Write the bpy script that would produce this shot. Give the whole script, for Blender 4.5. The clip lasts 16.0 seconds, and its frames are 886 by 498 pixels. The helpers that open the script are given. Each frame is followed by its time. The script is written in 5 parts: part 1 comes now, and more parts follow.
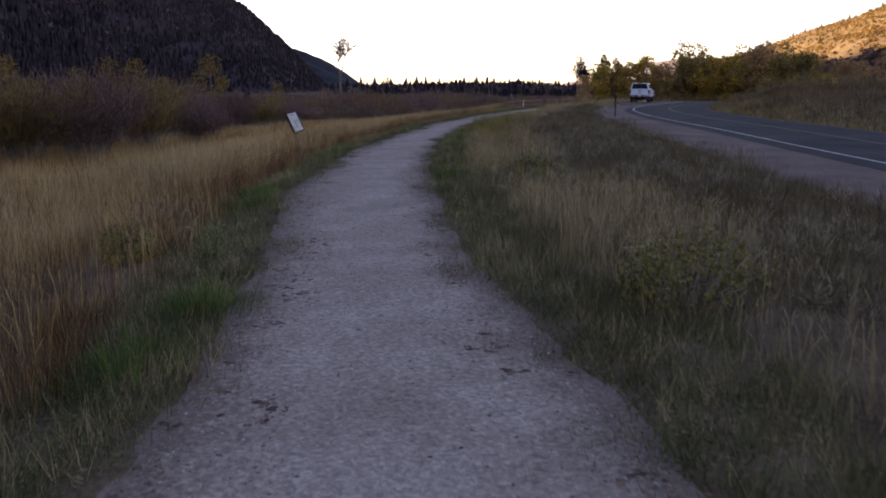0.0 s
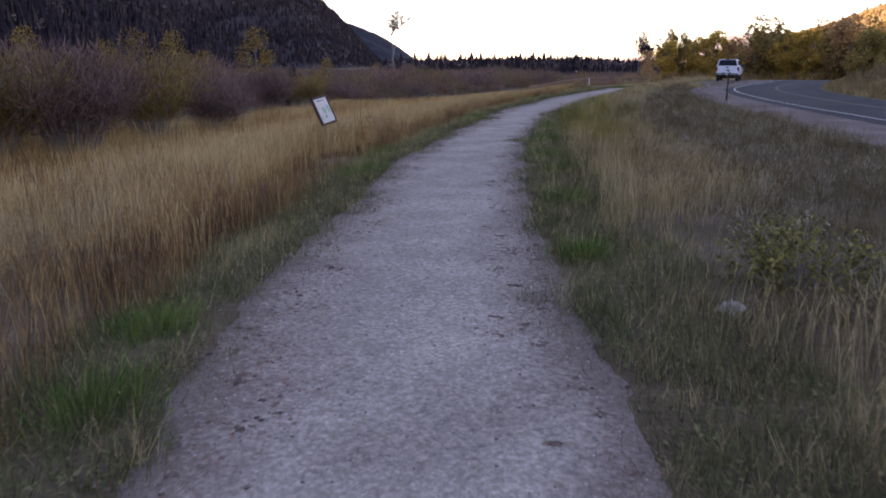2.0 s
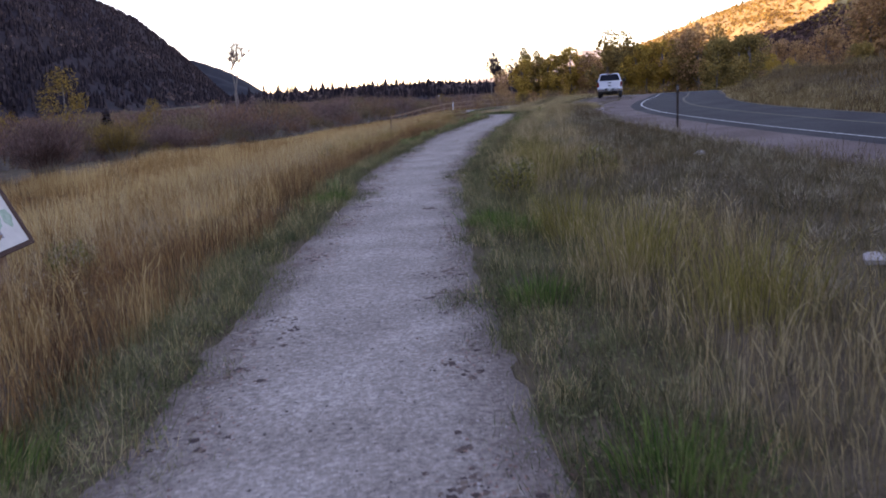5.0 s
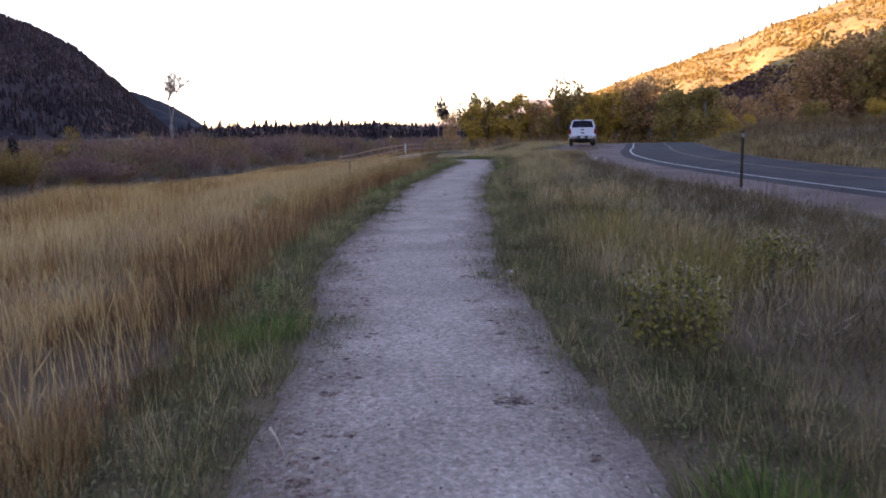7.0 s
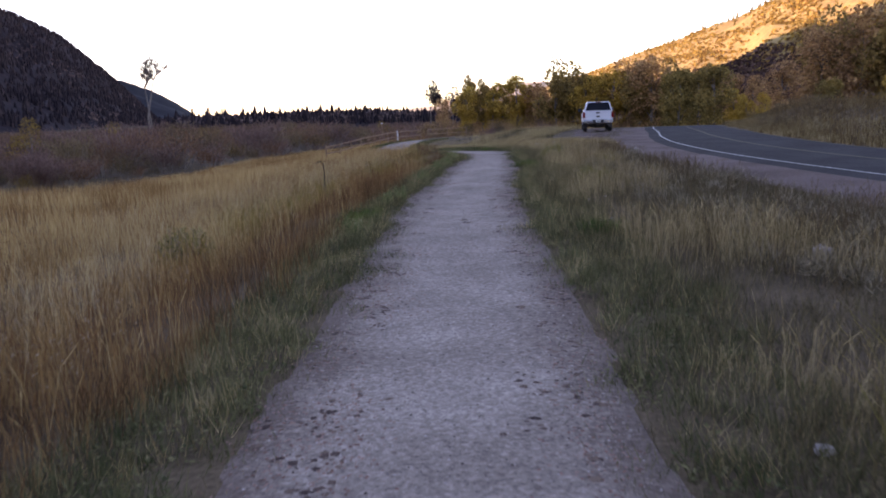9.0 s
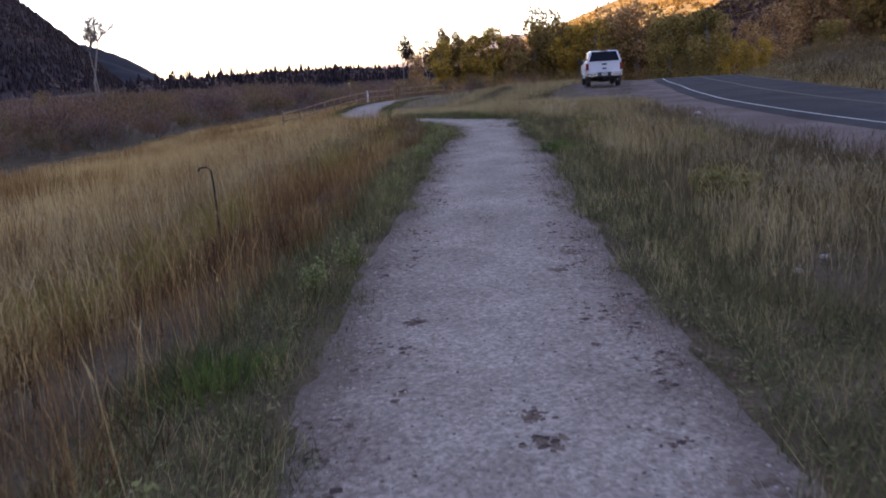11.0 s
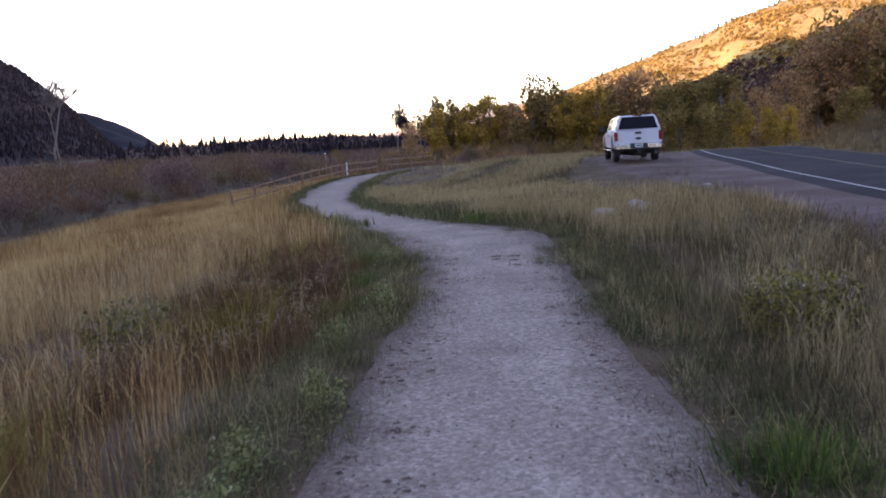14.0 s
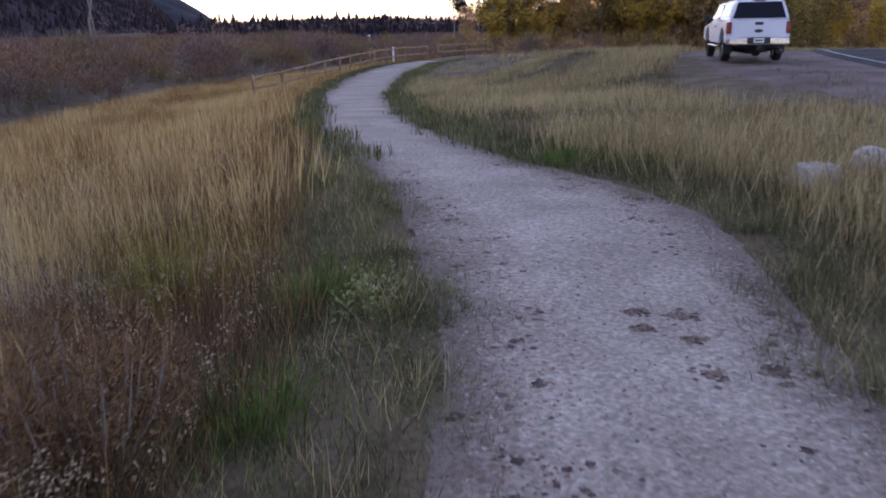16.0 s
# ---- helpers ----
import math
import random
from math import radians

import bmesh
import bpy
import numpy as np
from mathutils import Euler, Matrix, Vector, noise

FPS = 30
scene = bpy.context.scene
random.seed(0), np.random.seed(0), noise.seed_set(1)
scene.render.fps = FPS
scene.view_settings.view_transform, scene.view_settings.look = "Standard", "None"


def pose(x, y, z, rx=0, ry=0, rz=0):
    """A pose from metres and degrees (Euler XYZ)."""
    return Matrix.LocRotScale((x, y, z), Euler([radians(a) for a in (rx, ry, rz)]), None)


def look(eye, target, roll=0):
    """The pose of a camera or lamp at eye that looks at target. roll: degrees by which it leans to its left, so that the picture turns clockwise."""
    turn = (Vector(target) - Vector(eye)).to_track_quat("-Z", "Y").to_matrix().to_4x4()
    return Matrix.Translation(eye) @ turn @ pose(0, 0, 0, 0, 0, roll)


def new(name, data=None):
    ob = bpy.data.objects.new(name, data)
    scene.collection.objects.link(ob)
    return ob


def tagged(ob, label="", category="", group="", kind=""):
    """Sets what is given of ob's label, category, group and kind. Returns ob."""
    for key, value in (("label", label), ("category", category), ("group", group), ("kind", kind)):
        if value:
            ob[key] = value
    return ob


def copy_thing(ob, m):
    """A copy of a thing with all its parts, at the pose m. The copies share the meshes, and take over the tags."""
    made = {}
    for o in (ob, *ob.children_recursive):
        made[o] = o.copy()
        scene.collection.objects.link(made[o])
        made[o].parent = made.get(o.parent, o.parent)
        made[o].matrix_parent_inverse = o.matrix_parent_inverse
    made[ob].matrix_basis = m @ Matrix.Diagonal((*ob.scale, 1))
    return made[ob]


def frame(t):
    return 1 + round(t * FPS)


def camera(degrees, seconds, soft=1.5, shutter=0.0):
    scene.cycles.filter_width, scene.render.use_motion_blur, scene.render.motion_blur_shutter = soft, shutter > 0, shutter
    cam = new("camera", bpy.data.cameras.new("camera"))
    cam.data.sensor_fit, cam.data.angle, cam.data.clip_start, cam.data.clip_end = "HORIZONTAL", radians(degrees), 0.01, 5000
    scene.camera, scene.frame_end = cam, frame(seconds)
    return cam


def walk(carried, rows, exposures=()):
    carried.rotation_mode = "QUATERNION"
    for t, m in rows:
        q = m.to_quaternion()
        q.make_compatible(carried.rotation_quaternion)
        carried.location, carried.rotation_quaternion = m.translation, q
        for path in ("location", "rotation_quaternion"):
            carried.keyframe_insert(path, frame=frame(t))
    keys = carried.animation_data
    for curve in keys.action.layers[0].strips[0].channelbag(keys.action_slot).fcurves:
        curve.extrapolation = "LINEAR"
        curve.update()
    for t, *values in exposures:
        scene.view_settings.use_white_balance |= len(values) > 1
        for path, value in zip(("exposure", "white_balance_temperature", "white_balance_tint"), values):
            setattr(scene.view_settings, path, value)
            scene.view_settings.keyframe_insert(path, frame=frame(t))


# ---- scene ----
cam = camera(59.1, 16.0, soft=1.8, shutter=0.15)
PATH = [
    (0, (3.177, 1.172, 1.615), (3.179, 3.131, 1.211), -0.3),
    (0.5, (2.966, 2.948, 1.676), (2.901, 4.904, 1.263), 2.2),
    (1, (2.861, 4.868, 1.675), (2.795, 6.826, 1.272), 0.4),
    (1.5, (2.632, 6.735, 1.705), (2.582, 8.699, 1.327), 0.4),
    (2, (2.5, 8.522, 1.657), (2.372, 10.464, 1.195), -0.1),
    (2.5, (2.373, 10.312, 1.682), (2.388, 12.258, 1.222), -1.3),
    (3, (2.37, 12.322, 1.704), (2.363, 14.276, 1.278), 0.4),
    (3.5, (2.44, 14.011, 1.745), (2.604, 15.948, 1.275), -1.6),
    (4, (2.416, 16.06, 1.741), (2.543, 18.0, 1.271), -2.8),
    (6.5, (2.054, 24.802, 1.625), (2.449, 26.741, 1.335), -3.1),
    (7, (2.124, 26.751, 1.561), (2.491, 28.693, 1.255), -1.0),
    (7.5, (2.4, 28.25, 1.587), (2.85, 30.162, 1.207), -5.0),
    (8, (2.484, 29.64, 1.609), (2.908, 31.564, 1.263), -2.3),
    (10.5, (4.23, 39.921, 1.628), (4.575, 41.858, 1.269), -2.4),
    (11, (4.508, 41.668, 1.627), (4.934, 43.569, 1.174), -3.5),
    (11.5, (4.99, 43.55, 1.705), (5.379, 45.468, 1.291), -3.3),
    (12, (5.705, 45.777, 1.649), (6.366, 47.626, 1.267), -4.9),
    (12.5, (6.18, 47.558, 1.643), (6.714, 49.449, 1.269), -1.1),
    (13, (6.802, 49.381, 1.588), (7.42, 51.239, 1.18), -4.0),
    (13.5, (7.054, 50.731, 1.656), (7.511, 52.648, 1.313), -0.5),
    (14, (7.605, 52.375, 1.62), (8.058, 54.302, 1.332), -3.3),
    (14.5, (7.958, 53.862, 1.623), (8.388, 55.792, 1.327), -1.2),
    (15, (8.408, 55.515, 1.511), (8.882, 57.415, 1.106), -2.4),
    (15.5, (8.583, 56.916, 1.506), (9.027, 58.787, 0.956), -0.5),
    (16, (8.983, 58.467, 1.493), (9.291, 60.363, 0.936), -1.2),
]
EXPOSURES = [(t, e + 0.2, 7250, 40) for t, e in ((0.0, 1.22), (0.5, 1.42), (1.0, 1.58), (2.0, 1.92), (4.0, 2.08), (8.0, 1.95), (10.5, 1.76), (13.0, 1.96), (14.5, 1.9), (16.0, 2.08))]
walk(cam, [(t, look(eye, target, roll)) for t, eye, target, roll in PATH], EXPOSURES)

# ---- world, sun, exposure ----
SUN_AZ, SUN_EL = radians(-70), radians(16.5)
world = bpy.data.worlds.new("sky")
scene.world = world
world.use_nodes = True
wn = world.node_tree.nodes
sky = wn.new("ShaderNodeTexSky")
sky.sky_type, sky.sun_disc = "NISHITA", False
sky.sun_elevation, sky.sun_rotation = SUN_EL, SUN_AZ % (2 * math.pi)
sky.dust_density, sky.altitude = 0.5, 800
wn["Background"].inputs["Strength"].default_value = 0.15
world.node_tree.links.new(sky.outputs["Color"], wn["Background"].inputs["Color"])
sun = new("sun", bpy.data.lights.new("sun", "SUN"))
sun.data.energy, sun.data.angle, sun.data.color = 4.2, radians(0.5), (1.0, 0.82, 0.60)
to_sun = Vector((math.sin(SUN_AZ) * math.cos(SUN_EL), math.cos(SUN_AZ) * math.cos(SUN_EL), math.sin(SUN_EL)))
sun.rotation_euler = to_sun.to_track_quat("Z", "Y").to_euler()

rng = np.random.default_rng(7)


# ---- materials ----
def material(name, colours, scale=4.0, rough=0.9, bump=0.3, detail=6.0, island=0.0, fine=60.0, metal=0.0, spec=0.04, through_light=0.0, coarse=0.8):
    """Noise-mixed colours at two scales, with relief; island: spread by loose piece."""
    m = bpy.data.materials.new(name)
    m.use_nodes = True
    nt = m.node_tree
    nodes, link = nt.nodes, nt.links.new
    bsdf = nodes["Principled BSDF"]
    bsdf.inputs["Roughness"].default_value = rough
    bsdf.inputs["Metallic"].default_value = metal
    bsdf.inputs["Specular IOR Level"].default_value = spec
    tc = nodes.new("ShaderNodeTexCoord")
    geo = nodes.new("ShaderNodeNewGeometry")
    where = geo.outputs["Position"] if island >= 0 else tc.outputs["Object"]
    n1 = nodes.new("ShaderNodeTexNoise")
    n1.inputs["Scale"].default_value, n1.inputs["Detail"].default_value = scale, detail
    link(where, n1.inputs["Vector"])
    n2 = nodes.new("ShaderNodeTexNoise")
    n2.inputs["Scale"].default_value, n2.inputs["Detail"].default_value = fine, 4.0
    link(where, n2.inputs["Vector"])
    mix = nodes.new("ShaderNodeMath")
    mix.operation = "MULTIPLY_ADD"
    link(n2.outputs["Fac"], mix.inputs[0])
    mix.inputs[1].default_value = 0.7
    sub = nodes.new("ShaderNodeMath")
    sub.operation = "MULTIPLY_ADD"
    sub.inputs[1].default_value, sub.inputs[2].default_value = coarse, 0.15 - 0.5 * coarse
    link(n1.outputs["Fac"], sub.inputs[0])
    link(sub.outputs[0], mix.inputs[2])
    fac = mix.outputs[0]
    if island > 0:
        isl = nodes.new("ShaderNodeMath")
        isl.operation = "MULTIPLY_ADD"
        shift = nodes.new("ShaderNodeMath")
        shift.operation = "SUBTRACT"
        link(geo.outputs["Random Per Island"], shift.inputs[0])
        shift.inputs[1].default_value = 0.5
        link(shift.outputs[0], isl.inputs[0])
        isl.inputs[1].default_value = island
        link(fac, isl.inputs[2])
        fac = isl.outputs[0]
    ramp = nodes.new("ShaderNodeValToRGB")
    cr = ramp.color_ramp
    while len(cr.elements) < len(colours):
        cr.elements.new(0.5)
    for k, c in enumerate(colours):
        cr.elements[k].position = 0.26 + 0.48 * k / max(1, len(colours) - 1)
        cr.elements[k].color = (*c, 1)
    link(fac, ramp.inputs["Fac"])
    link(ramp.outputs["Color"], bsdf.inputs["Base Color"])
    if bump:
        b = nodes.new("ShaderNodeBump")
        b.inputs["Strength"].default_value, b.inputs["Distance"].default_value = bump, 0.012
        link(n2.outputs["Fac"], b.inputs["Height"])
        link(b.outputs["Normal"], bsdf.inputs["Normal"])
    if through_light:
        tr = nodes.new("ShaderNodeBsdfTranslucent")
        link(ramp.outputs["Color"], tr.inputs["Color"])
        ms = nodes.new("ShaderNodeMixShader")
        ms.inputs["Fac"].default_value = through_light
        link(bsdf.outputs[0], ms.inputs[1])
        link(tr.outputs[0], ms.inputs[2])
        link(ms.outputs[0], nodes["Material Output"].inputs["Surface"])
    return m


def plain(name, colour, rough=0.5, metal=0.0, spec=0.5):
    m = bpy.data.materials.new(name)
    m.use_nodes = True
    b = m.node_tree.nodes["Principled BSDF"]
    b.inputs["Base Color"].default_value = (*colour, 1)
    b.inputs["Roughness"].default_value, b.inputs["Metallic"].default_value = rough, metal
    b.inputs["Specular IOR Level"].default_value = spec
    return m


M_SOIL = material("dry soil and thatch", [(0.044, 0.033, 0.0198), (0.0858, 0.0638, 0.0396), (0.143, 0.1078, 0.0704)], 1.2, fine=25)
M_TRAIL = material("crushed gravel", [(0.14, 0.113, 0.093), (0.228, 0.191, 0.16), (0.33, 0.285, 0.243)], 1.1, fine=30, bump=0.25, coarse=0.55)


def dirty_margins(m, dirt):
    """Trodden earth and leaf crumbs towards the rims, where fewer feet go; ragged by noise."""
    nt = m.node_tree
    nodes, link = nt.nodes, nt.links.new
    rim = nodes.new("ShaderNodeAttribute")
    rim.attribute_name = "rim"
    geo = nodes.new("ShaderNodeNewGeometry")
    n1, n2 = nodes.new("ShaderNodeTexNoise"), nodes.new("ShaderNodeTexNoise")
    for k, scale in ((n1, 1.6), (n2, 22.0)):
        k.inputs["Scale"].default_value, k.inputs["Detail"].default_value = scale, 6.0
        link(geo.outputs["Position"], k.inputs["Vector"])
    add = nodes.new("ShaderNodeMath")
    add.operation = "MULTIPLY_ADD"
    add.inputs[1].default_value = 0.9
    link(n1.outputs["Fac"], add.inputs[0])
    link(rim.outputs["Fac"], add.inputs[2])
    add2 = nodes.new("ShaderNodeMath")
    add2.operation = "MULTIPLY_ADD"
    add2.inputs[1].default_value = 0.8
    link(n2.outputs["Fac"], add2.inputs[0])
    link(add.outputs[0], add2.inputs[2])
    ramp = nodes.new("ShaderNodeMapRange")
    ramp.inputs["From Min"].default_value, ramp.inputs["From Max"].default_value = 1.05, 1.55
    ramp.inputs["To Max"].default_value = 0.72
    link(add2.outputs[0], ramp.inputs["Value"])
    mix = nodes.new("ShaderNodeMix")
    mix.data_type = "RGBA"
    bsdf = nodes["Principled BSDF"]
    was = bsdf.inputs["Base Color"].links[0].from_socket
    link(ramp.outputs["Result"], mix.inputs["Factor"])
    link(was, mix.inputs["A"])
    mix.inputs["B"].default_value = (*dirt, 1)
    link(mix.outputs["Result"], bsdf.inputs["Base Color"])


dirty_margins(M_TRAIL, (0.10, 0.072, 0.058))


def crushed_stone(m, size):
    """Single stones, each of its own grey, with dark chinks between and a bump."""
    nt = m.node_tree
    nodes, link = nt.nodes, nt.links.new
    geo = nodes.new("ShaderNodeNewGeometry")
    bsdf = nodes["Principled BSDF"]
    colour = bsdf.inputs["Base Color"].links[0].from_socket
    height = None
    for cell, low, high in ((size, 0.77, 1.23), (size * 2.7, 0.93, 1.08)):
        v = nodes.new("ShaderNodeTexVoronoi")
        v.inputs["Scale"].default_value = 1 / cell
        link(geo.outputs["Position"], v.inputs["Vector"])
        grey = nodes.new("ShaderNodeSeparateColor")
        link(v.outputs["Color"], grey.inputs["Color"])
        tone = nodes.new("ShaderNodeMapRange")
        tone.inputs["To Min"].default_value, tone.inputs["To Max"].default_value = low, high
        link(grey.outputs["Red"], tone.inputs["Value"])
        scaled = nodes.new("ShaderNodeVectorMath")
        scaled.operation = "SCALE"
        link(colour, scaled.inputs[0])
        link(tone.outputs["Result"], scaled.inputs["Scale"])
        colour = scaled.outputs["Vector"]
        height = height or v.outputs["Distance"]
    link(colour, bsdf.inputs["Base Color"])
    b = nodes.new("ShaderNodeBump")
    b.invert = True
    b.inputs["Strength"].default_value, b.inputs["Distance"].default_value = 0.22, 0.006
    link(height, b.inputs["Height"])
    link(bsdf.inputs["Normal"].links[0].from_socket, b.inputs["Normal"])
    link(b.outputs["Normal"], bsdf.inputs["Normal"])


crushed_stone(M_TRAIL, 0.017)
M_SHOULDER = material("reddish roadside gravel", [(0.0552, 0.034, 0.0285), (0.0966, 0.0672, 0.058), (0.1472, 0.1122, 0.1003)], 0.5, fine=30, bump=0.6, spec=0.1)
crushed_stone(M_SHOULDER, 0.035)
M_ASPHALT = material("worn asphalt", [(0.023, 0.022, 0.023), (0.036, 0.035, 0.036), (0.052, 0.05, 0.05)], 0.5, fine=120, rough=0.95, bump=0.3, spec=0.05)
M_LINE = material("road paint", [(0.22, 0.22, 0.21), (0.5, 0.5, 0.48)], 6, fine=50, rough=0.7, bump=0.1)
M_ROCK = material("pale rock", [(0.17, 0.145, 0.13), (0.29, 0.255, 0.235), (0.41, 0.37, 0.34)], 6, fine=40, bump=0.6)
# Slope colour darkened and tinted purple-blue to stand in for forest shade and haze.
M_FOREST = material("conifer slope with shade and haze tint", [(0.0108, 0.0079, 0.0106), (0.0192, 0.0137, 0.017), (0.036, 0.0246, 0.0252)], 0.008, fine=0.1, bump=0)
# Bluish grey imitates distance haze over the forest.
M_FAR_FOREST = material("far wooded ridge in haze blue", [(0.014, 0.015, 0.02), (0.024, 0.025, 0.032)], 0.01, fine=0.1, bump=0)
M_GOLD_HILL = material("autumn grass hillside", [(0.14, 0.088, 0.042), (0.245, 0.168, 0.066), (0.325, 0.235, 0.095)], 0.03, fine=0.25, bump=0)
M_PALE_HILL = material("pale far hill", [(0.32, 0.26, 0.2), (0.45, 0.36, 0.26)], 0.01, fine=0.08, bump=0)
# The purple-blue cast of these needles is haze put into the colour.
M_CONIFER = material("haze-tinted conifer needles", [(0.0168, 0.0127, 0.0166), (0.03, 0.0228, 0.027), (0.0504, 0.0372, 0.0372)], 0.01, fine=0.2, bump=0, island=0.5)
M_SCRUB = material("oak scrub leaves", [(0.17, 0.095, 0.04), (0.33, 0.195, 0.055), (0.48, 0.31, 0.065), (0.29, 0.205, 0.07)], 0.015, fine=0.4, bump=0, island=0.8, through_light=0.4)
M_BARK = material("grey bark", [(0.12, 0.10, 0.085), (0.26, 0.22, 0.19)], 3, fine=20, bump=0.5)
M_WILLOW = material("bare willow twigs", [(0.085, 0.05, 0.045), (0.165, 0.10, 0.085), (0.26, 0.17, 0.135)], 0.12, fine=3, bump=0, island=0.5, through_light=0.3)
M_RUSSET = material("russet willow twigs", [(0.095, 0.048, 0.03), (0.18, 0.095, 0.055), (0.27, 0.16, 0.09)], 0.12, fine=3, bump=0, island=0.5, through_light=0.3)
M_TAN = material("olive-brown willow twigs", [(0.085, 0.06, 0.035), (0.165, 0.118, 0.065), (0.25, 0.185, 0.10)], 0.12, fine=3, bump=0, island=0.5, through_light=0.3)
M_LEAF_YEL = material("yellow cottonwood leaves", [(0.2295, 0.1553, 0.0405), (0.432, 0.2767, 0.0567), (0.621, 0.3915, 0.0743)], 0.3, fine=3, bump=0, island=0.35, through_light=0.3)
M_LEAF_OLV = material("olive cottonwood leaves", [(0.13, 0.094, 0.04), (0.27, 0.185, 0.064), (0.42, 0.275, 0.085)], 0.3, fine=3, bump=0, island=0.35, through_light=0.42)
M_LEAF_GRN = material("dark green shrub leaves", [(0.11, 0.087, 0.034), (0.25, 0.183, 0.06), (0.42, 0.285, 0.085)], 0.4, fine=3, bump=0, island=0.35, through_light=0.3)
M_LEAF_BRN = material("brown dry cottonwood leaves", [(0.195, 0.1125, 0.06), (0.39, 0.225, 0.105), (0.6, 0.36, 0.15)], 0.3, fine=3, bump=0, island=0.35, through_light=0.3)
M_OCHRE = material("ochre leaves", [(0.0861, 0.0574, 0.0252), (0.1721, 0.1148, 0.039), (0.2754, 0.1779, 0.0516)], 0.3, fine=3, bump=0, island=0.6, through_light=0.3)
M_WOOD = material("weathered fence wood", [(0.11, 0.065, 0.04), (0.24, 0.15, 0.095), (0.33, 0.23, 0.16)], 3, fine=30, bump=0.4)


# ---- mesh helpers ----
def link_mesh(name, verts, faces, mat, smooth=False, parent=None):
    me = bpy.data.meshes.new(name)
    me.from_pydata(np.asarray(verts, float).tolist(), [], [list(map(int, f)) for f in faces])
    me.materials.append(mat)
    if smooth:
        me.polygons.foreach_set("use_smooth", [True] * len(me.polygons))
    ob = new(name, me)
    ob.parent = parent
    return ob


BENDS = {5: [(0, 1, 2, 4), (2, 3, 4)], 7: [(0, 1, 2, 6), (2, 3, 5, 6), (3, 4, 5)]}


def pieces_mesh(name, verts, pattern, mat, parent=None):
    """One mesh of loose pieces, each with the same small face pattern."""
    verts = np.asarray(verts, np.float32)
    n, k = verts.shape[:2]
    flat = np.array([i for f in pattern for i in f])
    loops = (np.arange(n)[:, None] * k + flat[None]).ravel().astype(np.int32)
    sizes = np.tile([len(f) for f in pattern], n)
    me = bpy.data.meshes.new(name)
    me.vertices.add(n * k)
    me.vertices.foreach_set("co", verts.ravel())
    me.loops.add(len(loops))
    me.loops.foreach_set("vertex_index", loops)
    me.polygons.add(len(sizes))
    me.polygons.foreach_set("loop_start", np.r_[0, np.cumsum(sizes)[:-1]].astype(np.int32))
    me.update(calc_edges=True)
    me.materials.append(mat)
    ob = new(name, me)
    ob.parent = parent
    return ob


def soup(name, verts, count, size, mat, parent=None):
    """One mesh of `count` loose polygons of `size` corners, verts in order."""
    if size in (5, 7):
        return pieces_mesh(name, verts, BENDS[size], mat, parent)
    me = bpy.data.meshes.new(name)
    verts = np.asarray(verts, np.float32).reshape(-1, 3)
    me.vertices.add(len(verts))
    me.vertices.foreach_set("co", verts.ravel())
    me.loops.add(count * size)
    me.loops.foreach_set("vertex_index", np.arange(count * size, dtype=np.int32))
    me.polygons.add(count)
    me.polygons.foreach_set("loop_start", np.arange(0, count * size, size, dtype=np.int32))
    me.update(calc_edges=True)
    me.materials.append(mat)
    ob = new(name, me)
    ob.parent = parent
    return ob


def part(name, bm, mat, parent=None, label="", smooth=False):
    me = bpy.data.meshes.new(name)
    bm.to_mesh(me)
    bm.free()
    me.materials.append(mat)
    if smooth:
        me.polygons.foreach_set("use_smooth", [True] * len(me.polygons))
    ob = new(name, me)
    ob.parent = parent
    return tagged(ob, label)


def box(x0, x1, y0, y1, z0, z1, bevel=0.0, bm=None, segments=2):
    bm = bm or bmesh.new()
    made = bmesh.ops.create_cube(bm, size=1)["verts"]
    for v in made:
        v.co = (x0 + (v.co.x + 0.5) * (x1 - x0), y0 + (v.co.y + 0.5) * (y1 - y0), z0 + (v.co.z + 0.5) * (z1 - z0))
    if bevel:
        edges = {e for v in made for e in v.link_edges}
        bmesh.ops.bevel(bm, geom=list(edges), offset=bevel, segments=segments, affect="EDGES", profile=0.5)
    return bm


def tube(bm, points, radii, sides=6):
    """A tapered tube along points."""
    rings = []
    pts = [Vector(p) for p in points]
    for k, p in enumerate(pts):
        d = (pts[min(k + 1, len(pts) - 1)] - pts[max(k - 1, 0)]).normalized()
        a = d.orthogonal().normalized()
        b = d.cross(a)
        rings.append([bm.verts.new(p + radii[k] * (math.cos(2 * math.pi * s / sides) * a + math.sin(2 * math.pi * s / sides) * b)) for s in range(sides)])
    for r0, r1 in zip(rings, rings[1:]):
        for s in range(sides):
            bm.faces.new((r0[s], r0[(s + 1) % sides], r1[(s + 1) % sides], r1[s]))
    bm.faces.new(rings[-1])
    bm.faces.new(rings[0][::-1])
    return bm


# ---- the lie of the land ----
TRAIL_Y = np.array([-40, 0, 6, 9, 14, 18, 22, 25, 28, 32.5, 36, 41, 47, 51, 54.5, 57.4, 61, 64.5, 68.5, 74, 83.5, 91, 104, 116, 123, 150.0])
TRAIL_L = np.array([3.5, 2.0, 1.7, 1.4, 0.75, 0.85, 0.85, 1.2, 1.5, 2.2, 2.5, 3.6, 5.0, 6.2, 7.3, 8.2, 9.4, 9.7, 9.6, 9.2, 9.3, 9.5, 11.2, 14.6, 18.5, 34])
TRAIL_R = np.array([6, 4.4, 3.85, 3.35, 3.05, 2.9, 3.0, 3.15, 3.4, 4.0, 4.5, 5.7, 7.1, 8.3, 9.4, 10.1, 11.1, 12.0, 11.2, 10.9, 11.5, 12.2, 14.4, 17.8, 21.5, 37])
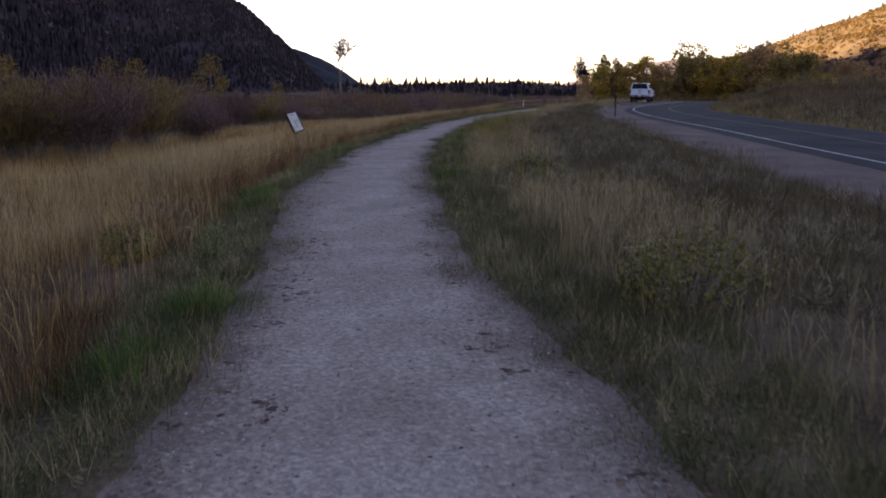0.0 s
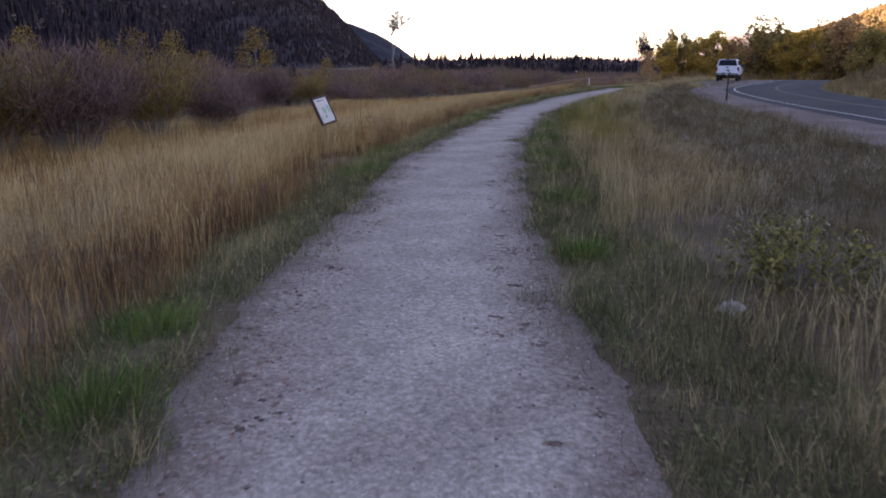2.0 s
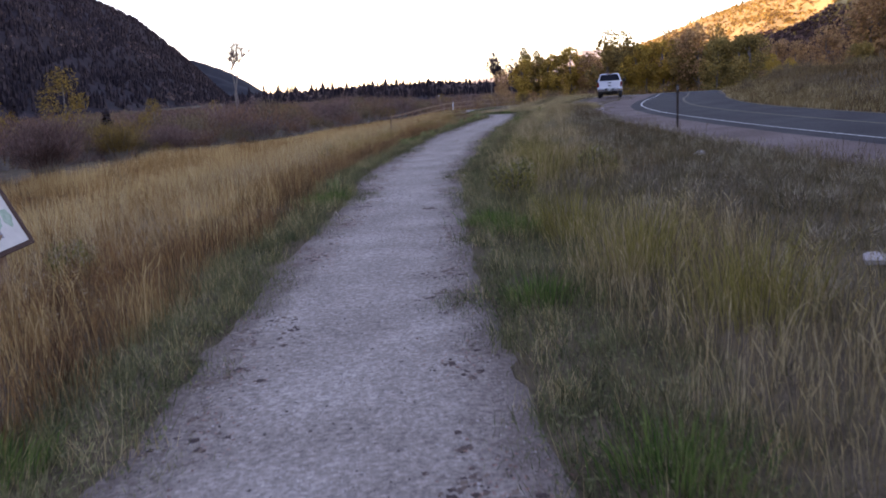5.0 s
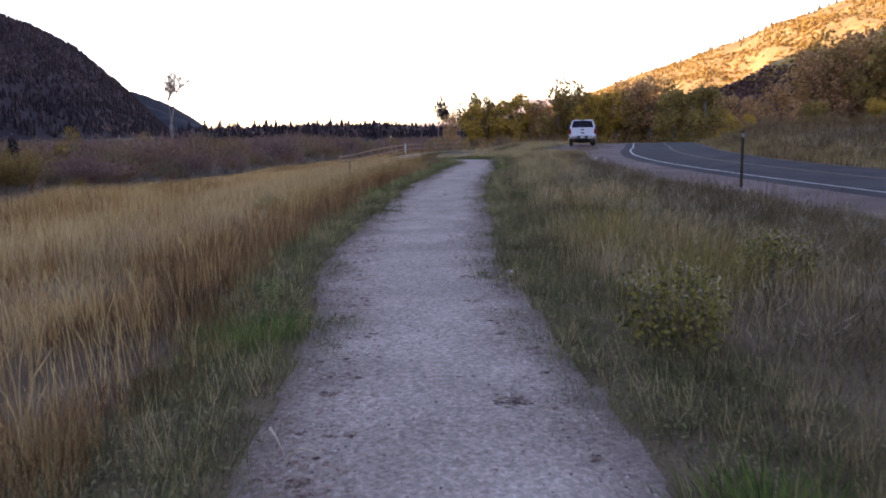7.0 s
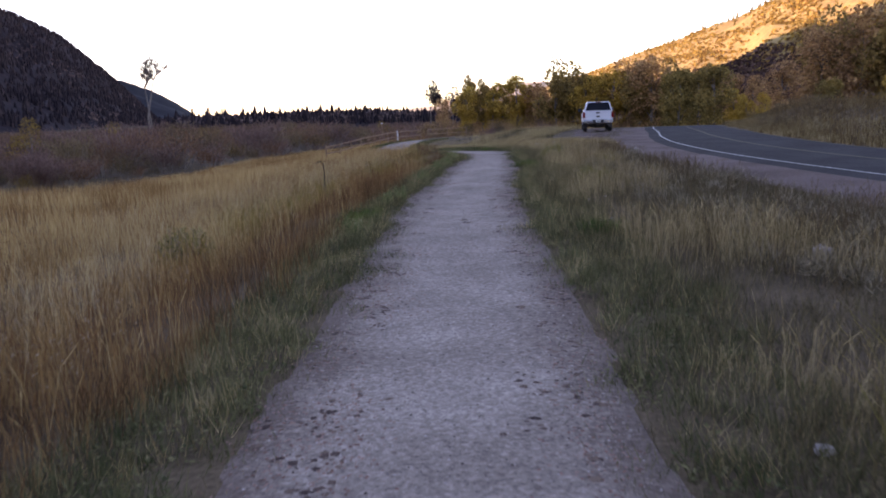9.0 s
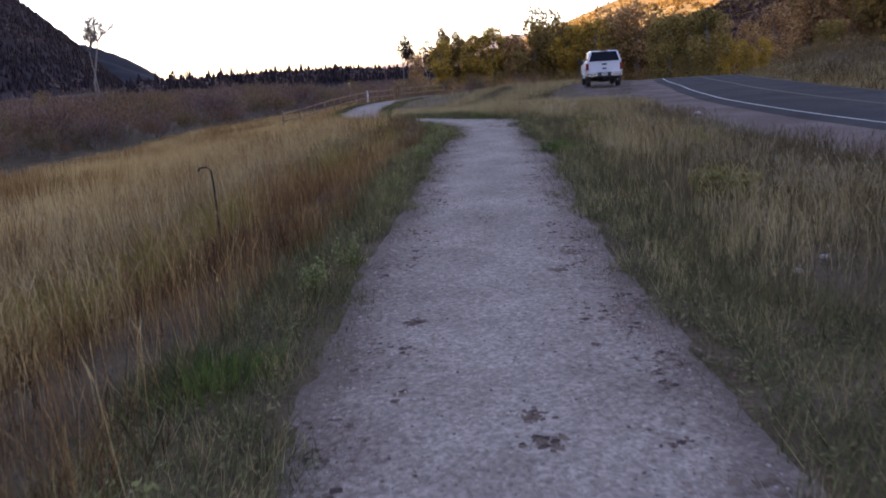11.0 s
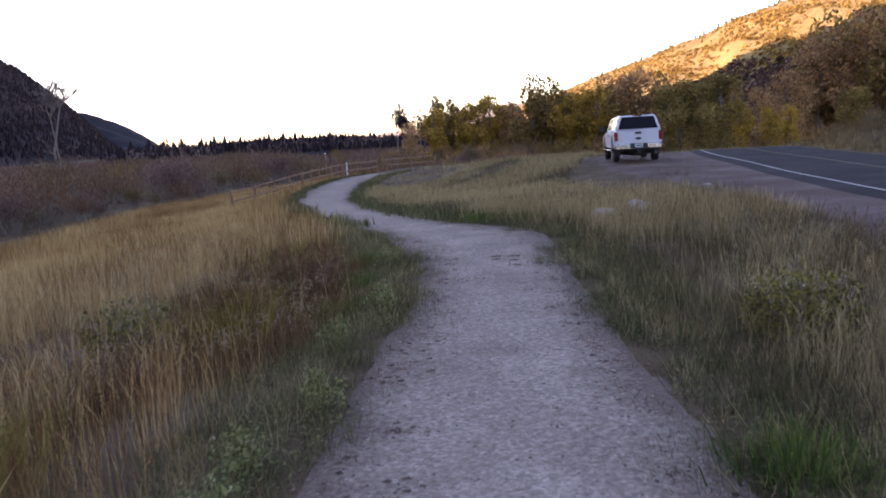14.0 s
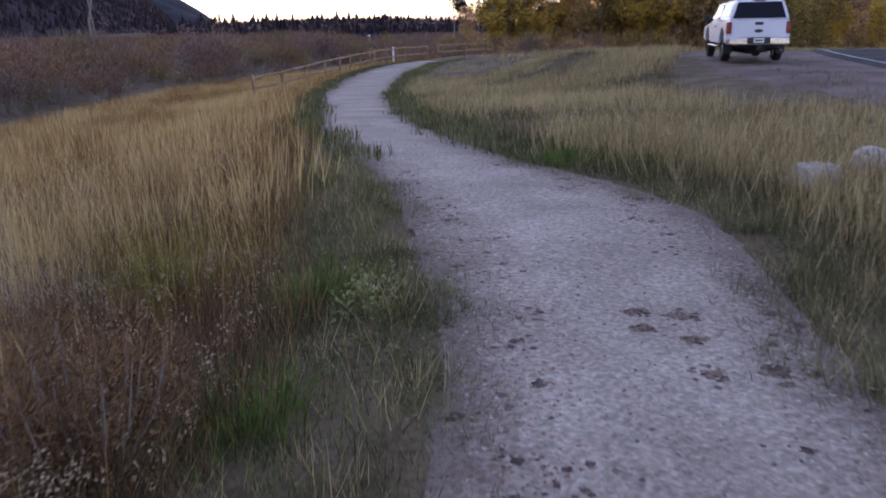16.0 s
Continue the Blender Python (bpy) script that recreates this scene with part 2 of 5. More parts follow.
ROAD = np.array([(8, -60), (9.6, -25), (11, 0), (12, 17), (13.2, 30), (13.9, 40), (14.9, 48), (16.2, 55), (18.3, 62), (21.8, 70.5), (25.4, 78), (29.5, 87), (33.3, 94), (38, 100), (45, 105), (55, 108.5), (72, 110), (110, 108), (170, 100)])


def smooth_line(pts, n):
    """A finer line through pts, by Catmull-Rom."""
    pts = np.asarray(pts, float)
    p = np.vstack([2 * pts[0] - pts[1], pts, 2 * pts[-1] - pts[-2]])
    out = []
    for k in range(1, len(p) - 2):
        for u in np.arange(n) / n:
            a, b, c, d = p[k - 1 : k + 3]
            out.append(0.5 * (2 * b + (c - a) * u + (2 * a - 5 * b + 4 * c - d) * u**2 + (3 * b - 3 * c + d - a) * u**3))
    return np.array(out + [pts[-1]])


ROAD_LINE = smooth_line(ROAD, 6)
left_edge = smooth_line(np.c_[TRAIL_L, TRAIL_Y], 8)
right_edge = smooth_line(np.c_[TRAIL_R, TRAIL_Y], 8)


def step(a, b, v):
    t = np.clip((v - a) / (b - a), 0, 1)
    return t * t * (3 - 2 * t)


def trail_left(y):
    return np.interp(y, left_edge[:, 1], left_edge[:, 0])


def trail_right(y):
    return np.interp(y, right_edge[:, 1], right_edge[:, 0])


def road_offset(x, y):
    """Metres to the right of the road's painted near edge line."""
    x, y = np.broadcast_arrays(np.asarray(x, float), np.asarray(y, float))
    best, side = np.full(x.shape, 1e9), np.zeros(x.shape)
    for (ax, ay), (bx, by) in zip(ROAD_LINE[:-1], ROAD_LINE[1:]):
        dx, dy = bx - ax, by - ay
        n = math.hypot(dx, dy)
        u = np.clip(((x - ax) * dx + (y - ay) * dy) / n**2, 0, 1)
        d = np.hypot(x - ax - u * dx, y - ay - u * dy)
        near = d < best
        best = np.where(near, d, best)
        side = np.where(near, np.sign((x - ax) * dy - (y - ay) * dx), side)
    return best * side


def bumps(x, y):
    return 0.5 * np.sin(0.9 * x + 1.3 * np.sin(0.5 * y)) * np.sin(0.7 * y + 1.1 * np.sin(0.6 * x)) + 0.3 * np.sin(2.3 * x + 0.4 * y) * np.sin(1.9 * y - 0.5 * x)


def ground_z(x, y):
    dl = np.maximum(trail_left(y) - x, 0)
    dr = np.maximum(x - trail_right(y), 0)
    off = road_offset(x, y)
    w = 1 - step(3, 10, dr)
    z = -1.6 * (1 - np.exp(-np.maximum(dl - 0.3, 0) / 8)) - 1.4 * step(60, 100, y) * w
    z = z + (0.06 - 0.1 * step(58, 82, y)) * step(0.5, 5, dr)
    z = z + 1.35 * step(5.2, 11, off)
    past = 0.4 * (x - 24) + 0.92 * (y - 90)
    z = z - (1 - w * (1 - step(125, 160, y) * step(8, 40, x))) * np.clip(0.042 * (past - 4), 0, 4.5)
    rough = np.maximum(step(0.3, 1.6, dl), step(0.3, 1.6, dr) * step(-2.6, -4.0, off) + step(6, 9, off))
    return z + 0.07 * rough * bumps(x, y)


def spread(*bands):
    return np.unique(np.concatenate([np.arange(a, b, s) for a, b, s in bands] + [[bands[-1][1]]]))


gx = spread((-4000, -400, 300), (-400, -60, 20), (-60, -16, 2), (-16, 30, 0.4), (30, 80, 2), (80, 400, 20), (400, 4000, 300))
gy = spread((-1500, -60, 120), (-60, -6, 3), (-6, 75, 0.4), (75, 150, 1.2), (150, 600, 20), (600, 4500, 300))
GX, GY = np.meshgrid(gx, gy)
GZ = ground_z(GX, GY)
inside = (GX > trail_left(GY) + 0.25) & (GX < trail_right(GY) - 0.25) & (GY < 124)
GZ = np.where(inside, GZ - 0.05, GZ)
nx, ny = len(gx), len(gy)
idx = np.arange(nx * ny).reshape(ny, nx)
quads = np.stack([idx[:-1, :-1], idx[:-1, 1:], idx[1:, 1:], idx[1:, :-1]], -1).reshape(-1, 4)
tagged(link_mesh("ground", np.stack([GX, GY, GZ], -1).reshape(-1, 3), quads, M_SOIL, True), "dry earth under grass in a valley", "ground", kind="structure")


def strip(name, left, right, lift, across, mat, wobble=0.0, sag=0.03):
    """A sheet between two lines, just above the ground; its rims dip under it."""
    left, right = np.asarray(left), np.asarray(right)
    n = len(left)
    u = np.linspace(0, 1, across)
    P = left[:, None] * (1 - u)[None, :, None] + right[:, None] * u[None, :, None]
    if wobble:
        w = wobble * (np.sin(np.arange(n) * 1.7) + np.sin(np.arange(n) * 0.61 + 2) + 0.8 * np.sin(np.arange(n) * 3.9))
        P[:, 0, 0] += w
        P[:, -1, 0] += np.roll(w, 7)
    z = ground_z(P[..., 0], P[..., 1]) + lift
    z[:, 0] -= lift + sag
    z[:, -1] -= lift + sag
    k = np.arange(n * across).reshape(n, across)
    f = np.stack([k[:-1, :-1], k[:-1, 1:], k[1:, 1:], k[1:, :-1]], -1).reshape(-1, 4)
    ob = link_mesh(name, np.concatenate([P, z[..., None]], -1).reshape(-1, 3), f, mat, True)
    rim = ob.data.attributes.new("rim", "FLOAT", "POINT")
    rim.data.foreach_set("value", np.broadcast_to(np.abs(2 * u - 1) ** 2, (n, across)).ravel().astype(np.float32))
    return ob


def offset_line(line, d):
    t = np.gradient(line, axis=0)
    t /= np.linalg.norm(t, axis=1)[:, None]
    return line + d * np.c_[t[:, 1], -t[:, 0]]


trail_ys = np.concatenate([np.arange(-20, 75, 0.25), np.arange(75, 122, 1.0)])
tagged(strip("trail", np.c_[trail_left(trail_ys) - 0.12, trail_ys], np.c_[trail_right(trail_ys) + 0.12, trail_ys], 0.012, 22, M_TRAIL, 0.085), "pale grey crushed gravel footpath winding through grass", "path", kind="structure")
tagged(strip("gravel_shoulder", offset_line(ROAD_LINE, (-3.0 - 3.0 * step(68, 80, ROAD_LINE[:, 1]) * (1 - step(96, 104, ROAD_LINE[:, 1])))[:, None]), offset_line(ROAD_LINE, 0.2), 0.012, 8, M_SHOULDER, 0.12), "reddish grey gravel shoulder beside the road", "road shoulder", kind="structure")
tagged(strip("road", offset_line(ROAD_LINE, -0.75), offset_line(ROAD_LINE, 5.0), 0.045, 10, M_ASPHALT, 0.02, 0.0), "dark worn asphalt two-way country road", "road", kind="structure")
M_CENTRE = material("worn yellow road paint", [(0.055, 0.048, 0.036), (0.13, 0.105, 0.06)], 5, fine=40, rough=0.8, bump=0.1, spec=0.1)
tagged(strip("centre_line", offset_line(ROAD_LINE, 2.35), offset_line(ROAD_LINE, 2.47), 0.051, 3, M_CENTRE, 0, -0.051), "worn yellow centre line on asphalt", "road marking", kind="structure")
tagged(strip("edge_line", offset_line(ROAD_LINE, -0.04), offset_line(ROAD_LINE, 0.04), 0.051, 3, M_LINE, 0, -0.051), "white painted edge line on asphalt", "road marking", kind="structure")


# ---- hills ----
def hill(name, label, profile, mat, base, rows=26, cols=140, noise_amp=0.05):
    """A slope from a base ring up to a ridge: profile rows are bearing, ridge distance, ridge rise in degrees."""
    prof = np.array(profile, float)
    az = np.linspace(prof[0, 0], prof[-1, 0], cols)
    dist, rise = np.interp(az, prof[:, 0], prof[:, 1]), np.interp(az, prof[:, 0], prof[:, 2])
    low = np.interp(az, [b[0] for b in base], [b[1] for b in base])
    top = dist * np.tan(np.radians(rise)) + 1.6
    v = np.linspace(0, 1, rows)
    D = low[:, None] + (dist - low)[:, None] * v[None]
    A = np.radians(az)[:, None] + 0 * v[None]
    Z = (top[:, None] + 6) * v[None] ** 1.15 - 6
    n = noise_amp * top[:, None] * np.sin(A * 60 + 3 * np.sin(v * 9)[None]) * np.sin(np.pi * v)[None]
    n += 0.4 * noise_amp * top[:, None] * np.sin(A * 170 + 5 * v[None]) * np.sin(np.pi * v)[None]
    n += 0.008 * top[:, None] * (np.sin(A * 240) + np.sin(A * 411 + 1)) * v[None]
    V = np.stack([5 + D * np.sin(A), 30 + D * np.cos(A), Z + n], -1)
    back = V[:, -1:].copy()
    back[..., :2] *= 1.35
    back[..., 2] = -10
    V = np.concatenate([V, back], 1)
    k = np.arange(cols * (rows + 1)).reshape(cols, rows + 1)
    f = np.stack([k[:-1, :-1], k[1:, :-1], k[1:, 1:], k[:-1, 1:]], -1).reshape(-1, 4)
    ob = link_mesh(name, V.reshape(-1, 3), f, mat, True)
    tagged(ob, label, "hill", kind="structure")
    return V


# Bearings left of -32 are unseen, with heights invented to shade the valley.
LEFT_RIDGE = [(-170, 500, 14), (-130, 550, 20), (-90, 620, 25), (-60, 700, 24), (-42, 850, 21.5), (-38, 920, 20), (-35.5, 1000, 17), (-32, 1090, 13.5), (-28, 1200, 11), (-22, 1450, 8.6), (-18.5, 1600, 7.5), (-16, 1700, 6.7), (-13.6, 1800, 5.4), (-12.2, 1850, 4.1), (-11, 1900, 2.9), (-9.5, 1950, 1.3), (-8, 2000, -0.3)]
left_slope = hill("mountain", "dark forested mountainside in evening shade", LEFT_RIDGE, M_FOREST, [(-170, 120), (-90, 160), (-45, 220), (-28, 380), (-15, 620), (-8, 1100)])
far_slope = hill("far_mountain", "distant hazy wooded ridge in shade", [(-30, 2800, 2.5), (-14, 2800, 3.0), (-10.8, 2850, 2.85), (-9.6, 2900, 2.5), (-8, 2950, 1.8), (-6.6, 3000, 0.9), (-5.4, 3050, 0.0), (-4.5, 3100, -0.3)], M_FAR_FOREST, [(-30, 2100), (-4.5, 2500)])
RIGHT_RIDGE = [(13, 1500, 0.0), (17, 1400, 1.0), (19.7, 1250, 1.85), (22, 1150, 2.5), (24.7, 1050, 3.5), (28.5, 950, 4.6), (32.2, 860, 5.9), (35.6, 800, 7.1), (38.5, 760, 7.8), (41.5, 720, 8.5), (50, 660, 10), (75, 600, 12), (120, 560, 12), (170, 520, 10)]
right_slope = hill("hillside", "golden autumn hillside lit by low sun", RIGHT_RIDGE, M_GOLD_HILL, [(13, 900), (22, 520), (28, 380), (36, 260), (50, 160), (90, 120), (170, 120)], noise_amp=0.04)
pale_slope = hill("far_hill", "pale tan distant hill in sunlight", [(7.5, 2600, -0.2), (9, 2500, 0.35), (11, 2450, 0.5), (14.5, 2400, 1.6), (17, 2400, 1.95), (20, 2400, 1.9), (24, 2400, 1.5)], M_PALE_HILL, [(7.5, 1900), (24, 1800)])
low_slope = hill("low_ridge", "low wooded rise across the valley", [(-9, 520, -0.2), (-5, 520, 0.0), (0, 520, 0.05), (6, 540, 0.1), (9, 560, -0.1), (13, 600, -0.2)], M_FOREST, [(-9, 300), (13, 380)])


def on_slope(V, u, v):
    """A place on a hill: u along, v up, both 0 to 1."""
    c, r = u * (V.shape[0] - 1.001), v * (V.shape[1] - 2.001)
    i, j = c.astype(int), r.astype(int)
    a, b = (c - i)[:, None], (r - j)[:, None]
    return (V[i, j] * (1 - a) + V[i + 1, j] * a) * (1 - b) + (V[i, j + 1] * (1 - a) + V[i + 1, j + 1] * a) * b


def cones(name, label, places, heights, widths, mat, cat):
    """Far conifers: tapered, slightly ragged spires of two skirts each."""
    n, tris = len(places), []
    for lo, hi, wide in ((0.0, 0.7, 1.0), (0.35, 1.0, 0.62)):
        for k in range(4):
            a0 = 2 * math.pi * k / 4 + rng.uniform(0, 0.5, n)
            a1 = a0 + 2 * math.pi / 4
            tri = np.zeros((n, 3, 3))
            r = (widths * wide / 2) * rng.uniform(0.75, 1.2, n)
            tri[:, 0] = places + np.c_[r * np.cos(a0), r * np.sin(a0), heights * lo]
            tri[:, 1] = places + np.c_[r * np.cos(a1), r * np.sin(a1), heights * lo]
            tri[:, 2] = places + np.c_[0 * r, 0 * r, heights * hi]
            tris.append(tri)
    T = np.stack(tris, 1).reshape(-1, 3)
    ob = soup(name, T, n * 8, 3, mat)
    return tagged(ob, label, cat, kind="stuff")


n = 13000
u, v = rng.uniform(0.74, 1, n), rng.uniform(0.02, 1.0, n) ** 0.8
v[:1800] = rng.uniform(0.97, 1.0, 1800)
p = on_slope(left_slope, u, v)
h = rng.uniform(5, 11, n)
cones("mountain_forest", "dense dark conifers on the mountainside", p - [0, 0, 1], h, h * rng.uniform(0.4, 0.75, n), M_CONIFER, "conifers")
n = 1400
p = on_slope(low_slope, rng.uniform(0, 1, n), rng.uniform(0.4, 1.0, n))
h = rng.uniform(3.0, 6.0, n) + 5.0 * rng.uniform(0, 1, n) ** 6
cones("valley_forest", "dark conifers on the low rise", p - [0, 0, 1], h, h * rng.uniform(0.3, 0.6, n), M_CONIFER, "conifers")
low_places = on_slope(low_slope, rng.uniform(0, 1, 900), rng.uniform(0.5, 1.0, 900))


def scrub(name, label, places, sizes, mat, cat, leaves=14, lo=0.18, hi=0.34):
    """Rounded brush of loose leaf clumps."""
    n = len(places)
    c = np.repeat(places, leaves, 0)
    s = np.repeat(sizes, leaves)
    d = rng.normal(size=(n * leaves, 3))
    d /= np.linalg.norm(d, axis=1)[:, None]
    d[:, 2] = np.abs(d[:, 2])
    c = c + d * (s * rng.uniform(0.15, 0.58, len(s)))[:, None]
    a = rng.normal(size=(len(s), 3))
    a = np.cross(d, a)
    a /= np.linalg.norm(a, axis=1)[:, None]
    b = np.cross(d, a) + 0.35 * rng.normal(size=(len(s), 3))
    w = (s * rng.uniform(lo, hi, len(s)))[:, None]
    Q = np.stack([c - a * w, c - b * w * 0.8, c + a * w, c + b * w * 0.9], 1)
    return tagged(soup(name, Q, len(s), 4, mat), label, cat, kind="stuff")


n = 15000
u, v = rng.uniform(0.02, 0.26, n), rng.uniform(0.0, 1.0, n)
keep = np.sin(u * 160 + 6 * v) + np.sin(u * 61 - 17 * v) + rng.normal(size=n) > -0.5
p = on_slope(right_slope, u[keep], v[keep])
v = v[keep]
lower = p[v < 0.42]
p = p[v >= 0.3]
scrub("hillside_scrub", "golden and russet oak brush on the hillside", p, rng.uniform(2.0, 5.5, len(p)), M_SCRUB, "scrub", 10, 0.12, 0.26)
n = 110
p = on_slope(right_slope, rng.uniform(0.06, 0.24, n), np.r_[rng.uniform(0.5, 1.0, n - 80), rng.uniform(0.985, 1, 80)])
h = rng.uniform(3, 8, n)
# Dark purple version of the hillside scrub: the hill's shadow painted into its colour.
M_SCRUB_SHADE = material("oak brush darkened for shade", [(0.05, 0.0287, 0.025), (0.1025, 0.0587, 0.0475), (0.1625, 0.1, 0.0725)], 0.02, fine=0.4, bump=0, island=0.6, through_light=0.2)
lower = np.r_[lower, on_slope(right_slope, rng.uniform(0.04, 0.26, 3800), rng.uniform(0.0, 0.36, 3800))]
scrub("shaded_scrub", "oak brush on the lower hillside, coloured dark purple for shade", lower, rng.uniform(3.0, 7.0, len(lower)), M_SCRUB_SHADE, "scrub", 12, 0.12, 0.26)
cones("hillside_pines", "scattered dark pines along the hill's ridge", p - [0, 0, 1], h, h * 0.55, M_LEAF_GRN, "conifers")

n = 3000
u, v = rng.uniform(0.74, 1, n), rng.uniform(0.0, 0.75, n)
keep = np.sin(u * 90 + 8 * v) + np.sin(u * 41 - 12 * v) > 0.35
p = on_slope(left_slope, u[keep], v[keep])
M_ASPEN = material("bare aspen crowns", [(0.0543, 0.0388, 0.0403), (0.1054, 0.0728, 0.0697), (0.186, 0.1287, 0.1054)], 0.01, fine=0.1, bump=0, island=0.6)
scrub("mountain_aspens", "brownish leafless aspen groves on the mountainside", p, rng.uniform(4, 8, len(p)), M_ASPEN, "aspens", 44, 0.05, 0.12)
n = 130
p = on_slope(left_slope, rng.normal(0.893, 0.008, n), np.clip(rng.normal(0.57, 0.035, n), 0.45, 0.7))
scrub("golden_aspens", "golden aspen grove high on the shaded mountainside", p, rng.uniform(5, 9, n), M_OCHRE, "aspens", 44, 0.06, 0.13)


scrub("valley_trees", "dark round-topped trees on the low rise", low_places, rng.uniform(3.5, 8.5, 900), M_ASPEN, "trees", 40, 0.06, 0.14)


# ---- truck ----
M_WHITE = plain("white car paint", (0.60, 0.62, 0.66), 0.3)
M_GLASS = plain("dark tinted glass", (0.005, 0.006, 0.012), 0.12, 0, 0.1)
M_RUBBER = plain("tyre rubber", (0.02, 0.02, 0.02), 0.85)
M_BLACK = plain("black plastic", (0.025, 0.025, 0.027), 0.6)
M_CHROME = plain("bumper chrome", (0.62, 0.62, 0.63), 0.22, 0.9)
M_REDLENS = plain("red tail lamp lens", (0.22, 0.012, 0.012), 0.25)
M_PLATE = plain("plate white", (0.6, 0.62, 0.62), 0.5)
M_BARS = plain("plate dark bars", (0.05, 0.09, 0.07), 0.6)


def prism(profile, x0, x1, bevel=0.03):
    """A side profile of (y, z) corners drawn across x0 to x1."""
    bm = bmesh.new()
    face = bm.faces.new([bm.verts.new((x0, y, z)) for y, z in profile])
    made = bmesh.ops.extrude_face_region(bm, geom=[face])["geom"]
    bmesh.ops.translate(bm, vec=(x1 - x0, 0, 0), verts=[g for g in made if isinstance(g, bmesh.types.BMVert)])
    bmesh.ops.recalc_face_normals(bm, faces=bm.faces)
    if bevel:
        rims = [e for e in bm.edges if abs(e.verts[0].co.x - e.verts[1].co.x) < 1e-4]
        bmesh.ops.bevel(bm, geom=rims, offset=bevel, segments=2, affect="EDGES")
    return bm


def loft(y0, y1, z0, z1, half0, half1, slope0, slope1, bevel=0.05):
    """A cabin: wide at the sill, narrower and shorter at the roof."""
    bm = bmesh.new()
    v = [bm.verts.new(c) for c in ((-half0, y0, z0), (half0, y0, z0), (half0, y1, z0), (-half0, y1, z0), (-half1, y0 + slope0, z1), (half1, y0 + slope0, z1), (half1, y1 - slope1, z1), (-half1, y1 - slope1, z1))]
    for f in ((3, 2, 1, 0), (4, 5, 6, 7), (0, 1, 5, 4), (1, 2, 6, 5), (2, 3, 7, 6), (3, 0, 4, 7)):
        bm.faces.new([v[k] for k in f])
    bmesh.ops.bevel(bm, geom=list(bm.edges), offset=bevel, segments=3, affect="EDGES")
    return bm


def pane(corners, lift):
    """A thin slab with the given four corners, standing proud along its normal."""
    bm = bmesh.new()
    c = [Vector(k) for k in corners]
    nrm = (c[1] - c[0]).cross(c[3] - c[0]).normalized()
    f = bm.faces.new([bm.verts.new(k) for k in c])
    made = bmesh.ops.extrude_face_region(bm, geom=[f])["geom"]
    bmesh.ops.translate(bm, vec=nrm * lift, verts=[g for g in made if isinstance(g, bmesh.types.BMVert)])
    bmesh.ops.recalc_face_normals(bm, faces=bm.faces)
    return bm


def ring(radius, width, bevel, x, hole=0.0, sides=28):
    """A wheel piece lying along x."""
    bm = bmesh.new()
    prof = [(-width / 2 + bevel, radius), (width / 2 - bevel, radius), (width / 2, radius - bevel), (width / 2, hole), (-width / 2, hole), (-width / 2, radius - bevel)]
    rows = [[bm.verts.new((x + px, r * math.cos(2 * math.pi * k / sides), r * math.sin(2 * math.pi * k / sides))) for px, r in prof] for k in range(sides)]
    for k in range(sides):
        a, b = rows[k], rows[(k + 1) % sides]
        for j in range(len(prof)):
            q = (j + 1) % len(prof)
            bm.faces.new((a[j], a[q], b[q], b[j]))
    bmesh.ops.recalc_face_normals(bm, faces=bm.faces)
    return bm


def arch(y, r, z, n=9):
    return [(y - r * math.cos(math.pi * k / n), z + r * math.sin(math.pi * k / n)) for k in range(n + 1)]


